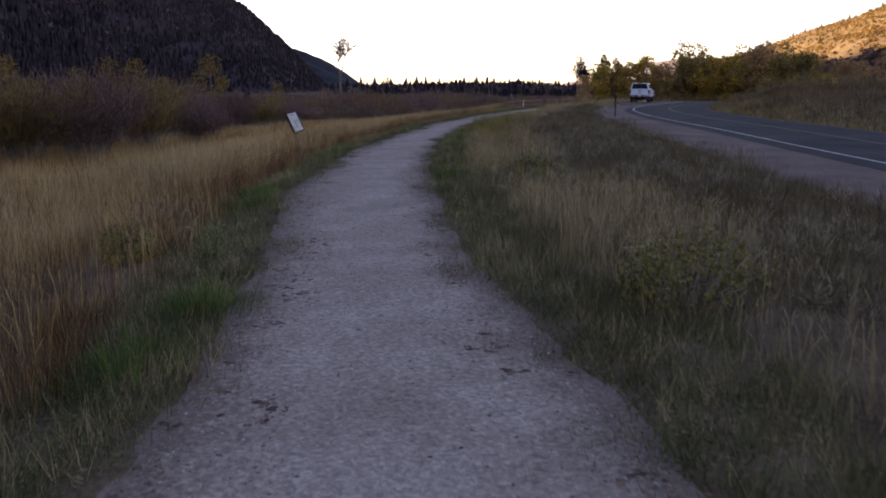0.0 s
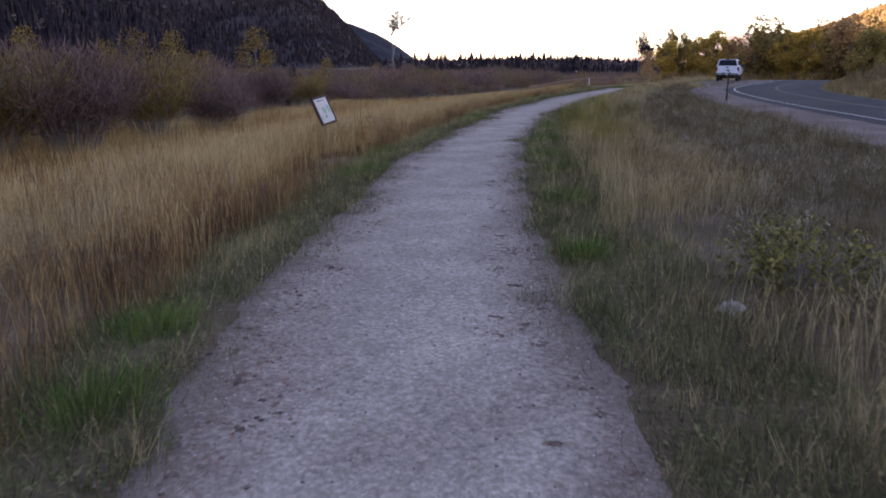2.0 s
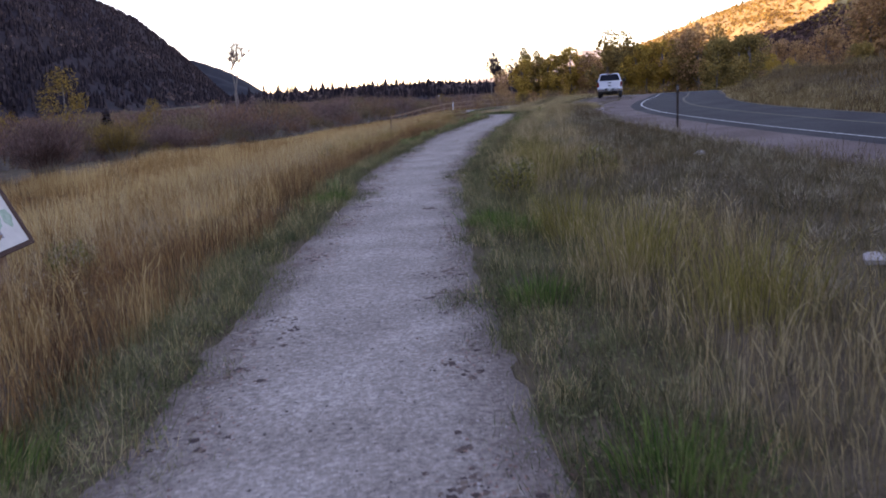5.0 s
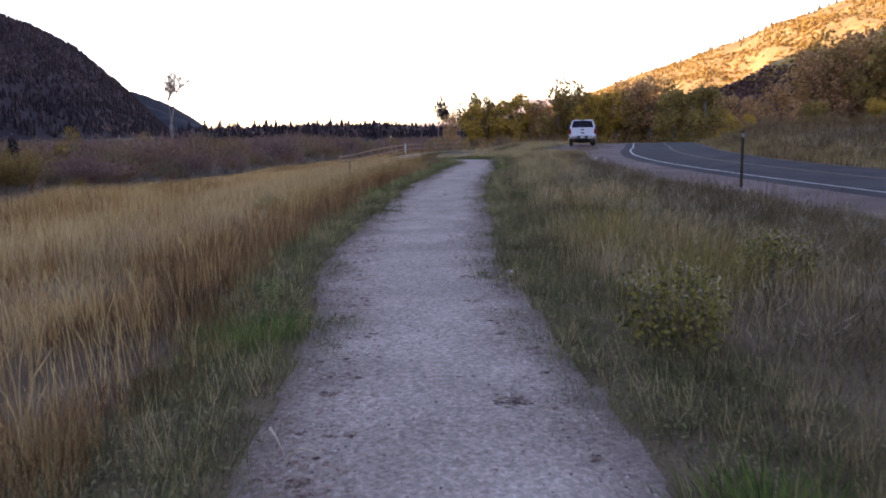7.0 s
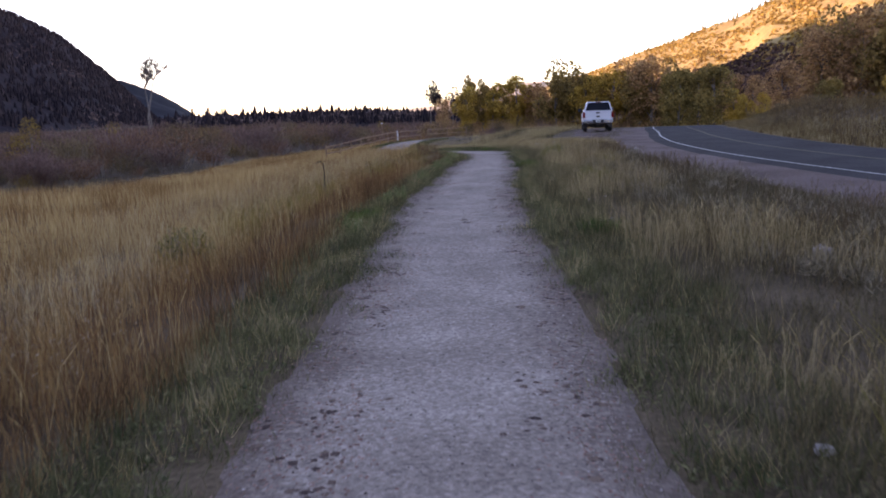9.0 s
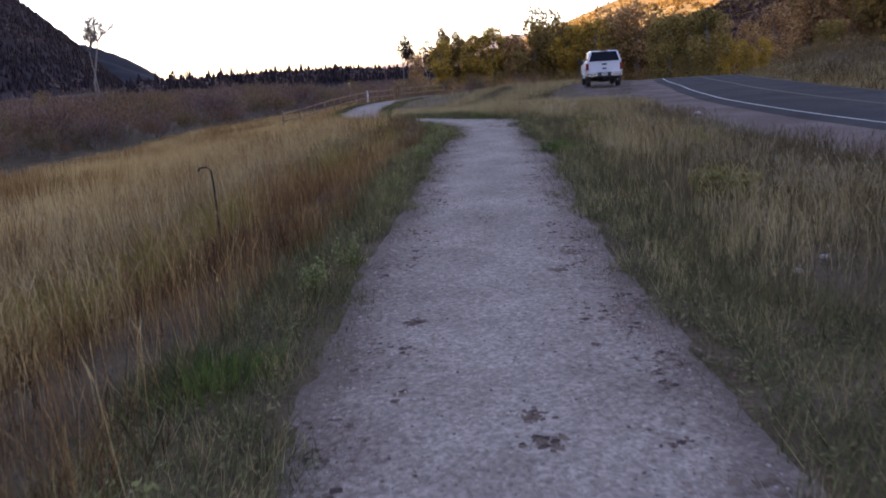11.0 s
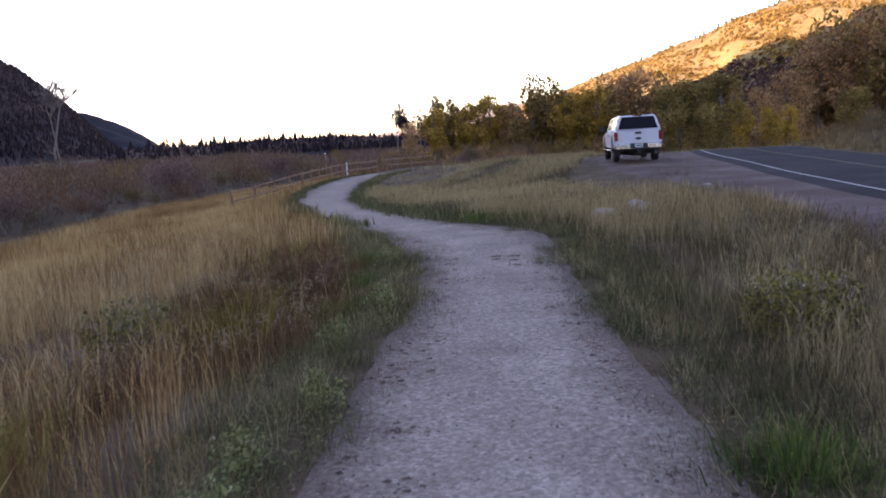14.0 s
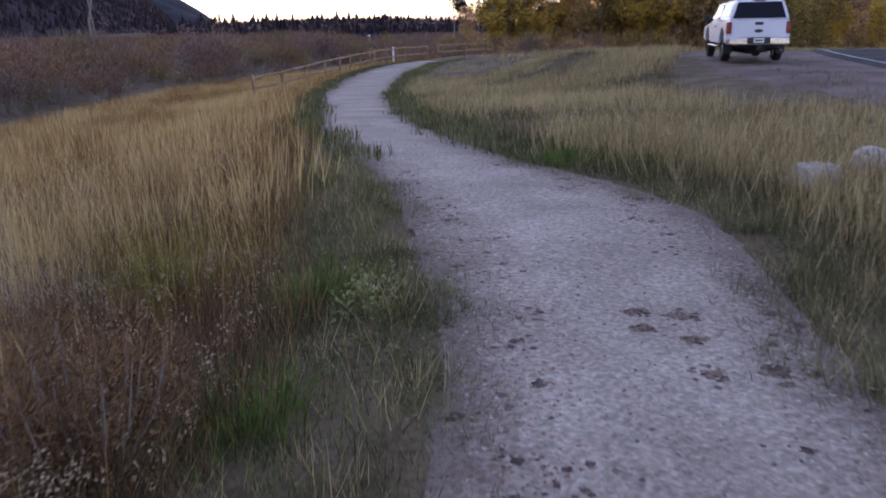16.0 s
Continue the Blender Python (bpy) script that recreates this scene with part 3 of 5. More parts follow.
def truck():
    t = tagged(new("pickup_truck"), "white pickup truck with canopy parked on gravel shoulder", "truck")
    side = [(-1.05, 0.62), *arch(0.0, 0.50, 0.58), *arch(3.5, 0.50, 0.58), (4.45, 0.62), (4.5, 0.95), (4.38, 1.14), (2.95, 1.27), (-1.05, 1.33)]
    body = part("body", prism(side, -0.98, 0.98, 0.05), M_WHITE, t, smooth=False)
    part("canopy", loft(-1.06, 0.95, 1.325, 1.97, 0.95, 0.74, 0.16, 0.0), M_WHITE, t, "white fibreglass bed canopy")
    part("cab", loft(0.98, 3.15, 1.28, 1.93, 0.93, 0.74, 0.10, 0.75), M_WHITE, t)
    gate = part("tailgate", box(-0.83, 0.83, -1.10, -1.05, 0.80, 1.32, 0.02), M_WHITE, t)
    part("handle", box(-0.13, 0.13, -1.125, -1.09, 1.19, 1.28, 0.015), M_BLACK, gate, "black tailgate handle")
    oval = bmesh.new()
    bmesh.ops.create_cone(oval, cap_ends=True, segments=24, radius1=0.5, radius2=0.5, depth=1)
    for v in oval.verts:
        v.co = (v.co.x * 0.26, -1.105 + v.co.z * 0.02, 1.0 + v.co.y * 0.11)
    part("badge", oval, M_BLACK, gate, "dark oval badge")
    part("rear_window", pane([(-0.82, -1.035, 1.40), (0.82, -1.035, 1.40), (0.66, -0.915, 1.90), (-0.66, -0.915, 1.90)], 0.03), M_GLASS, t, "dark tinted canopy window")
    for s in (-1, 1):
        part("side_window", pane([(s * 0.925, -0.85, 1.45), (s * 0.925, 0.75, 1.45), (s * 0.785, 0.75, 1.86), (s * 0.785, -0.75, 1.86)][::-s], 0.02), M_GLASS, t)
        part("door_window", pane([(s * 0.905, 1.18, 1.38), (s * 0.905, 2.75, 1.38), (s * 0.785, 2.25, 1.85), (s * 0.785, 1.22, 1.85)][::-s], 0.02), M_GLASS, t)
        part("tail_lamp", box(0.845 if s > 0 else -0.99, 0.99 if s > 0 else -0.845, -1.085, -0.90, 0.92, 1.29, 0.02), M_REDLENS, t, "red tail lamp")
        mirror = part("mirror", box(min(s * 1.02, s * 1.24), max(s * 1.02, s * 1.24), 2.62, 2.74, 1.30, 1.54, 0.03), M_BLACK, t, "black door mirror")
        part("mirror_arm", box(min(s * 0.9, s * 1.04), max(s * 0.9, s * 1.04), 2.65, 2.71, 1.34, 1.39), M_BLACK, mirror)
        part("door_handle", box(min(s * 0.975, s * 1.005), max(s * 0.975, s * 1.005), 1.35, 1.55, 1.12, 1.16, 0.008), M_BLACK, t)
        part("running_board", box(min(s * 0.86, s * 1.02), max(s * 0.86, s * 1.02), 0.75, 2.85, 0.45, 0.51, 0.02), M_CHROME, t)
        part("mud_flap", box(min(s * 0.70, s * 0.96), max(s * 0.70, s * 0.96), -0.56, -0.53, 0.28, 0.62), M_BLACK, t)
        for y in (0.0, 3.5):
            wheel = part("wheel", ring(0.25, 0.20, 0.01, s * 0.83, 0.03), M_CHROME, t, "silver alloy wheel")
            wheel.location = (0, y, 0.39)
            part("tyre", ring(0.39, 0.26, 0.045, s * 0.83, 0.25), M_RUBBER, wheel, "black rubber tyre")
    bumper = part("bumper", box(-0.96, 0.96, -1.26, -1.05, 0.56, 0.79, 0.04), M_CHROME, t, "chrome step bumper")
    part("bumper_step", box(-0.36, 0.36, -1.275, -1.1, 0.60, 0.80, 0.02), M_BLACK, bumper)
    plate = part("number_plate", box(-0.16, 0.16, -1.29, -1.27, 0.63, 0.78), M_PLATE, bumper, "white number plate with dark bars")
    part("plate_marking", box(-0.12, 0.12, -1.295, -1.288, 0.68, 0.73), M_BARS, bumper, "dark bar marking")
    part("axle", tube(bmesh.new(), [(-0.75, 0, 0.39), (-0.12, 0, 0.37), (0.12, 0, 0.37), (0.75, 0, 0.39)], [0.05, 0.13, 0.13, 0.05], 10), M_BLACK, t)
    part("chassis", box(-0.6, 0.6, -1.0, 4.2, 0.46, 0.66, 0.03), M_BLACK, t)
    spare = part("spare_tyre", ring(0.36, 0.22, 0.04, 0, 0.15), M_RUBBER, t)
    spare.matrix_basis = pose(0, -0.62, 0.43, 0, 90, 0)
    part("exhaust_pipe", tube(bmesh.new(), [(0.62, -0.3, 0.42), (0.68, -1.0, 0.41), (0.72, -1.16, 0.40)], [0.035, 0.035, 0.035], 10), M_CHROME, t)
    part("tow_hitch", box(-0.05, 0.05, -1.33, -1.0, 0.44, 0.54, 0.01), M_BLACK, t)
    part("brake_lamp", box(-0.18, 0.18, -0.93, -0.87, 1.93, 1.965, 0.01), M_REDLENS, t)
    return t


pickup = truck()
pickup.matrix_basis = pose(23.85, 83.8, float(ground_z(23.85, 83.8)) + 0.06, 0, 0, -20)

# ---- sign, posts, stakes ----
M_FRAME = material("brown painted frame", [(0.05, 0.03, 0.025), (0.10, 0.06, 0.045)], 5, fine=60, rough=0.6, bump=0.1)
M_PANEL = material("printed panel", [(0.46, 0.43, 0.38), (0.56, 0.52, 0.46)], 2, fine=8, rough=0.35, bump=0)
M_INK = plain("grey ink", (0.16, 0.14, 0.16), 0.5)
M_PRINT_GREEN = material("printed green", [(0.20, 0.30, 0.21), (0.38, 0.44, 0.34)], 12, fine=60, rough=0.4, bump=0)
M_PRINT_PINK = plain("printed pale pink", (0.58, 0.44, 0.42), 0.5)


def blob(cx, cy, rx, ry, z, n=16):
    bm = bmesh.new()
    f = bm.faces.new([bm.verts.new((cx + rx * (1 + 0.18 * math.sin(5 * a + cx * 9)) * math.cos(a), cy + ry * (1 + 0.15 * math.sin(3 * a)) * math.sin(a), z)) for a in (2 * math.pi * k / n for k in range(n))])
    made = bmesh.ops.extrude_face_region(bm, geom=[f])["geom"]
    bmesh.ops.translate(bm, vec=(0, 0, 0.002), verts=[g for g in made if isinstance(g, bmesh.types.BMVert)])
    return bm


sign = tagged(new("information_sign"), "tilted nature trail panel in brown frame on post", "sign")
across, up = Vector((0.25, 0.96, 0.08)).normalized(), Vector((-0.38, 0.12, 0.92))
face = across.cross(up).normalized()
up = face.cross(across)
lean = Matrix((across, up, face)).transposed().to_4x4()
foot = Vector((-2.02, 29.4, float(ground_z(-2.02, 29.4))))
sign.matrix_basis = Matrix.Translation(foot)
at_sign = Matrix.Translation(Vector((-2.05, 29.43, 0.45)) - foot) @ lean
backing = part("backing", box(-0.41, 0.41, -0.38, 0.38, -0.04, -0.005, 0.006), M_FRAME, sign)
panel = part("panel", box(-0.375, 0.375, -0.345, 0.345, -0.004, 0.004), M_PANEL, sign, "pale printed panel with faded picture")
rails = [("frame_rail", (-0.42, 0.42, 0.335, 0.395)), ("frame_rail", (-0.42, 0.42, -0.395, -0.335)), ("frame_stile", (-0.425, -0.365, -0.335, 0.335)), ("frame_stile", (0.365, 0.425, -0.335, 0.335))]
pieces = [backing, panel] + [part(nm, box(a, b, c, d, -0.045, 0.022, 0.006), M_FRAME, sign) for nm, (a, b, c, d) in rails]
pieces += [part("title_bar", box(-0.20, 0.16, 0.255, 0.285, 0.0041, 0.0065), M_INK, sign), part("text_band", box(-0.30, 0.26, 0.185, 0.22, 0.0041, 0.006), M_PRINT_PINK, sign)]
pieces += [part("printed_tree", blob(0.0, 0.0, 0.13, 0.09, 0.0042), M_PRINT_GREEN, sign, "faded green printed tree"), part("printed_tree", blob(0.24, 0.02, 0.08, 0.12, 0.0042), M_PRINT_GREEN, sign), part("printed_trunk", box(-0.012, 0.015, -0.2, -0.07, 0.0042, 0.0062), M_INK, sign), part("printed_plant", blob(-0.27, -0.2, 0.05, 0.09, 0.0042), M_PRINT_GREEN, sign)]
for ob in pieces:
    ob.matrix_basis = at_sign
part("post", box(-0.045, 0.045, -0.045, 0.045, -0.2, 0.93 - 0.05, 0.008), M_WOOD, sign, "weathered timber post")

M_POST = material("dark steel post", [(0.03, 0.025, 0.022), (0.07, 0.055, 0.045)], 8, fine=80, rough=0.7, bump=0.1)
M_REFLECT = plain("grey reflector", (0.35, 0.36, 0.36), 0.3)


def marker_post(x, y, h):
    z = float(ground_z(x, y))
    p = tagged(new("marker_post"), "thin dark steel roadside marker post in grass", "post")
    p.location = (x, y, z)
    bm = box(-0.035, 0.035, -0.008, 0.008, -0.15, h, 0.003)
    box(-0.006, 0.006, -0.03, 0.008, -0.15, h - 0.02, 0, bm)
    part("stem", bm, M_POST, p)
    part("reflector", box(-0.03, 0.03, -0.012, -0.0085, h - 0.16, h - 0.06, 0.002), M_REFLECT, p, "small faded reflector")


marker_post(12.45, 43.5, 1.32)


def hooked_stake(x, y, h):
    p = tagged(new("metal_stake"), "thin rusty stake with bent top in meadow", "stake")
    p.location = (x, y, float(ground_z(x, y)))
    part("rod", tube(bmesh.new(), [(0, 0, -0.2), (0, 0, h * 0.8), (-0.01, 0, h - 0.05), (-0.06, 0, h), (-0.14, 0.01, h - 0.01), (-0.17, 0.01, h - 0.05)], [0.013] * 6, 6), M_POST, p)


hooked_stake(3.89, 51.8, 0.98)


# ---- rail fence ----
def fence():
    top = tagged(new("rail_fence"), "weathered split-rail wooden fence beside the path", "fence")
    line = smooth_line([(6.3, 97.5), (8.8, 103.0), (10.85, 107.8), (12.3, 111.1), (14.6, 116.3), (16.3, 120.0)], 2)
    line = np.vstack([line, [(18.4, 122.6), (19.6, 124.6), (22.3, 126.4), (25.0, 128.0)]])
    tops = []
    for x, y in line:
        z = float(ground_z(x, y))
        h = 1.22 + 0.04 * math.sin(7 * x)
        part("post", tube(bmesh.new(), [(x, y, z - 0.2), (x + 0.01, y, z + 0.6), (x, y + 0.01, z + h)], [0.075, 0.07, 0.065], 8), M_WOOD, top)
        tops.append((x, y, z))
    for k, (a, b) in enumerate(zip(tops[:-1], tops[1:])):
        if k == len(line) - 4:
            continue
        for dz in (0.55, 1.08):
            p, q = Vector(a) + Vector((0, 0, dz)), Vector(b) + Vector((0, 0, dz))
            d = (q - p).normalized() * 0.12
            mid = (p + q) / 2 + Vector((0, 0, 0.02 * math.sin(k * 3)))
            part("rail", tube(bmesh.new(), [p - d, mid, q + d], [0.05, 0.06, 0.045], 7), M_WOOD, top)


fence()
pole = tagged(new("timber_pole"), "weathered round timber pole behind the fence", "pole")
pole.location = (13.6, 119.5, float(ground_z(13.6, 119.5)))
part("shaft", tube(bmesh.new(), [(0, 0, -0.2), (0.01, 0, 1.2), (0, 0, 2.45)], [0.085, 0.08, 0.07], 10), M_WOOD, pole)
part("cap", tube(bmesh.new(), [(0, 0, 2.45), (0, 0, 2.52)], [0.11, 0.08], 10), M_PLATE, pole, "pale metal cap")
wpost = tagged(new("white_post"), "short white trail post behind the fence", "post")
wpost.location = (15.6, 121.5, float(ground_z(15.6, 121.5)))
part("shaft", box(-0.07, 0.07, -0.07, 0.07, -0.2, 1.45, 0.01), M_PLATE, wpost)


# ---- rocks ----
def rock(x, y, size, flat=0.65, seed=0, label="pale angular rock lying in dry grass"):
    r = random.Random(seed)
    bm = bmesh.new()
    bmesh.ops.create_icosphere(bm, subdivisions=3, radius=0.5)
    ox = r.uniform(0, 99)
    for v in bm.verts:
        k = noise.noise(v.co * 2.2 + Vector((ox, 0, 0))) * 0.45 + noise.noise(v.co * 6 + Vector((0, ox, 0))) * 0.1
        v.co *= (1 + k) * size
        v.co.z *= flat
        v.co.z = max(v.co.z, -0.22 * size)
        v.co.x *= r.uniform(0.98, 1.02)
    ob = part("rock", bm, M_ROCK)
    tagged(ob, label, "rock", "rocks")
    ob.matrix_basis = pose(x, y, float(ground_z(x, y)) + 0.14 * size, 0, 0, r.uniform(0, 360))


rock(4.12, 13.72, 0.18, 0.5, seed=1)
rock(13.4, 64.75, 0.5, 0.85, 2, "large pale boulder half hidden in grass")
rock(14.2, 64.95, 0.56, 0.75, 3, "large pale boulder half hidden in grass")
for k, (x, y, s) in enumerate([(9.2, 53.54, 0.05), (9.45, 53.43, 0.07), (9.8, 54.19, 0.05), (10.12, 49.59, 0.07), (9.13, 48.08, 0.07), (8.7, 48.13, 0.08), (8.25, 46.5, 0.07), (8.65, 46.7, 0.07), (4.35, 34.7, 0.10), (5.0, 33.9, 0.11), (6.6, 25.7, 0.2), (6.2, 19.5, 0.18), (5.4, 36.5, 0.1), (10.9, 55.2, 0.15), (7.6, 44.0, 0.12), (17.2, 66.5, 0.25), (18.4, 69.5, 0.3), (15.2, 59.5, 0.25), (8.4, 40.5, 0.22), (9.3, 35.0, 0.25), (10.2, 28.0, 0.22), (11.1, 47.2, 0.2), (9.7, 22.0, 0.2)]):
    rock(x, y, s, 0.6, 10 + k)


# ---- trees and shrubs ----
def leaf_soup(centres, radii, count, size, flat=1.0, seed=1):
    """Leaf-clump quads scattered through the shells of puffs."""
    g = np.random.default_rng(seed)
    k = g.integers(0, len(centres), count)
    d = g.normal(size=(count, 3))
    d /= np.linalg.norm(d, axis=1)[:, None]
    c = centres[k] + d * (radii[k] * g.uniform(0.35, 1.08, count) ** 0.6)[:, None] * [1, 1, flat]
    a = g.normal(size=(count, 3))
    a -= 0.3 * d
    a /= np.linalg.norm(a, axis=1)[:, None]
    b = np.cross(a, g.normal(size=(count, 3)))
    b /= np.linalg.norm(b, axis=1)[:, None]
    s = (size * g.uniform(0.5, 1.3, count))[:, None]
    return np.stack([c - a * s, c - b * s * 0.6, c + a * s, c + b * s * 0.6], 1)


def broadleaf(name, label, cat, mat, h, spread_m, seed, leaves=2400, size=0.33, bare=0.2, puffs=16, limbs=7, group="", trunk=None):
    """A trunk, limbs that fork towards leaf puffs, and a loose crown."""
    g = np.random.default_rng(seed)
    t = tagged(new(name), label, cat, group)
    cz = g.uniform(bare, 0.93, puffs)
    ang = g.uniform(0, 2 * math.pi, puffs)
    belly = np.sin(np.pi * np.clip((cz - bare * 0.6) / (1.02 - bare * 0.6), 0, 1)) ** 0.7
    rad = spread_m * 0.5 * belly * g.uniform(0.3, 0.95, puffs)
    C = np.c_[rad * np.cos(ang), rad * np.sin(ang), cz * h]
    R = spread_m * g.uniform(0.14, 0.27, puffs)
    bm = bmesh.new()
    r0 = trunk or 0.022 * h
    tube(bm, [(0, 0, -0.3), (0.02 * h, 0.01 * h, 0.3 * h), (-0.01 * h, 0.02 * h, 0.6 * h), (0.01 * h, 0, 0.9 * h)], [r0, r0 * 0.75, r0 * 0.45, r0 * 0.12], 7)
    for k in range(limbs):
        z = max(0.12, cz[k] - 0.22) * h
        end = C[k]
        mid = (end[0] * 0.45, end[1] * 0.45, (z + end[2]) * 0.52)
        part("limb", tube(bmesh.new(), [(0, 0, z), mid, tuple(end)], [r0 * 0.4, r0 * 0.25, r0 * 0.06], 5), M_BARK, t)
    part("trunk", bm, M_BARK, t)
    soup("crown", leaf_soup(C, R, leaves, size, 1.15, seed), leaves, 4, mat, t)["kind"] = "stuff"
    return t


def twig_soup(centres, radii, count, length, width, seed=1, upright=1.0):
    """Thin tapering twigs that point up and outwards from the middle of each puff."""
    g = np.random.default_rng(seed)
    k = g.integers(0, len(centres), count)
    d = g.normal(size=(count, 3))
    d /= np.linalg.norm(d, axis=1)[:, None]
    c = centres[k] + d * (radii[k] * g.uniform(0.1, 1.0, count) ** 0.5)[:, None]
    c[:, 2] = np.maximum(c[:, 2], centres[k][:, 2] - 0.42 * radii[k])
    way = d * 0.7 + [0, 0, upright] + 0.3 * g.normal(size=(count, 3))
    way /= np.linalg.norm(way, axis=1)[:, None]
    a = np.cross(way, g.normal(size=(count, 3)))
    a /= np.linalg.norm(a, axis=1)[:, None]
    l, w = (length * g.uniform(0.5, 1.3, count))[:, None], (width * g.uniform(0.5, 1.3, count))[:, None]
    return np.stack([c - a * w, c + a * w, c + way * l], 1)


def willow(label, mat, h, spread_m, seed, stems=30, leaves=1500, size=0.02):
    """A thicket of thin stems that fan from the ground, with twig and leaf clumps."""
    g = np.random.default_rng(seed)
    t = tagged(new("willow_shrub"), label, "shrub", "willow thicket")
    bm = bmesh.new()
    tips = []
    for _ in range(stems):
        a, lean_out = g.uniform(0, 2 * math.pi), g.uniform(0.05, 0.5) * spread_m
        hh = h * g.uniform(0.6, 1.0)
        b = g.uniform(0, 0.15) * spread_m
        p = [(b * math.cos(a), b * math.sin(a), -0.1), ((b + lean_out * 0.4) * math.cos(a), (b + lean_out * 0.4) * math.sin(a), hh * 0.55), ((b + lean_out) * math.cos(a + 0.2), (b + lean_out) * math.sin(a + 0.2), hh)]
        tube(bm, p, [0.03, 0.02, 0.005], 3)
        tips += [p[1], p[2], tuple(np.add(p[1], p[2]) / 2)]
    part("branch_mass", bm, M_BARK, t)["kind"] = "stuff"
    C = np.array(tips)
    soup("foliage", twig_soup(C, np.full(len(C), 0.2 * h), leaves, 0.12 * h, size * 1.15, seed), leaves, 3, mat, t)["kind"] = "stuff"
    return t


def place(ob, x, y, s=1.0, turn=0.0, sz=None, first=False):
    m = pose(x, y, float(ground_z(x, y)) - 0.05, 0, 0, turn) @ Matrix.Diagonal((s, s, sz or s, 1))
    if first:
        ob.matrix_basis = m
        return ob
    made = copy_thing(ob, m)
    made.matrix_basis = m
    return made


def bearing(az, d, ox=6.8, oy=49.4):
    return ox + d * math.sin(radians(az)), oy + d * math.cos(radians(az))


kinds = {
    "y": broadleaf("cottonwood", "yellow autumn cottonwood with uneven crown", "tree", M_LEAF_YEL, 10, 5.2, 1, leaves=4200, size=0.22, group="cottonwood row"),
    "o": broadleaf("cottonwood", "olive green cottonwood with dense broad crown", "tree", M_LEAF_OLV, 10, 6.5, 2, leaves=4400, size=0.23, puffs=22, group="cottonwood row"),
    "t": broadleaf("cottonwood", "slender olive-topped cottonwood with bare lower trunk", "tree", M_LEAF_OLV, 10, 3.4, 3, leaves=3800, size=0.17, bare=0.26, group="cottonwood row"),
    "g": broadleaf("aspen", "green and yellow leafy tree near the road bend", "tree", M_LEAF_GRN, 10, 6.0, 4, leaves=4400, size=0.22, bare=0.08, puffs=20, group="roadside trees"),
    "b": broadleaf("cottonwood", "half-bare brownish cottonwood in shade", "tree", M_LEAF_BRN, 10, 6.0, 5, leaves=4400, size=0.19, bare=0.08, puffs=20, group="roadside trees"),
    "l": broadleaf("cottonwood", "open-crowned cottonwood with sparse dark tufts", "tree", M_CONIFER, 10, 6.5, 6, leaves=1900, size=0.2, bare=0.45, puffs=9, limbs=9, group="cottonwood row", trunk=0.14),
}
VALLEY_ROW = [("l", 10.4, 320, 51), ("l", 12.1, 240, 40), ("t", 13.4, 185, 66), ("t", 14.5, 188, 58), ("y", 13.1, 178, 40), ("y", 15.2, 180, 46), ("t", 15.9, 190, 46), ("y", 17.1, 180, 58), ("y", 18.4, 186, 40), ("b", 18.9, 178, 42), ("o", 20.2, 172, 78), ("o", 21.6, 176, 74), ("y", 22.4, 168, 52), ("y", 23.3, 166, 56), ("y", 24.6, 164, 60), ("b", 25.9, 168, 74), ("o", 26.6, 160, 64), ("b", 27.6, 158, 78), ("o", 28.8, 162, 70), ("b", 20.9, 185, 40), ("b", 14.0, 200, 26), ("b", 16.4, 200, 26), ("b", 11.3, 230, 20), ("b", 19.5, 200, 34), ("b", 22.8, 182, 40), ("b", 24.0, 180, 42)]
ROADSIDE = [("g", 30.1, 118, 58), ("g", 31.3, 130, 54), ("g", 32.6, 116, 62), ("g", 29.3, 135, 48), ("y", 33.9, 128, 22), ("y", 35.6, 96, 12), ("y", 36.8, 100, 14), ("b", 38.9, 190, 112), ("o", 39.8, 195, 130), ("b", 41.3, 185, 136), ("y", 42.4, 190, 128), ("o", 43.8, 180, 138), ("b", 45.6, 176, 136), ("y", 47.3, 170, 128), ("b", 49.2, 170, 136), ("o", 52, 165, 110), ("b", 55, 165, 105), ("b", 34.8, 150, 40), ("b", 36.6, 160, 60), ("b", 33.2, 160, 44), ("b", 31.0, 165, 48), ("g", 40.6, 120, 30), ("y", 44.5, 125, 34)]
used = set()
for k, (kind, az, d, px) in enumerate(VALLEY_ROW + ROADSIDE):
    x, y = bearing(az, d)
    base = float(ground_z(x, y))
    s = (1.6 + d * px / 1385 - base) / 9.6
    place(kinds[kind], x, y, s * (1.0 + 0.1 * math.sin(k * 2.3)) if kind != "l" else s, 47 * k, s, kind not in used)
    used.add(kind)

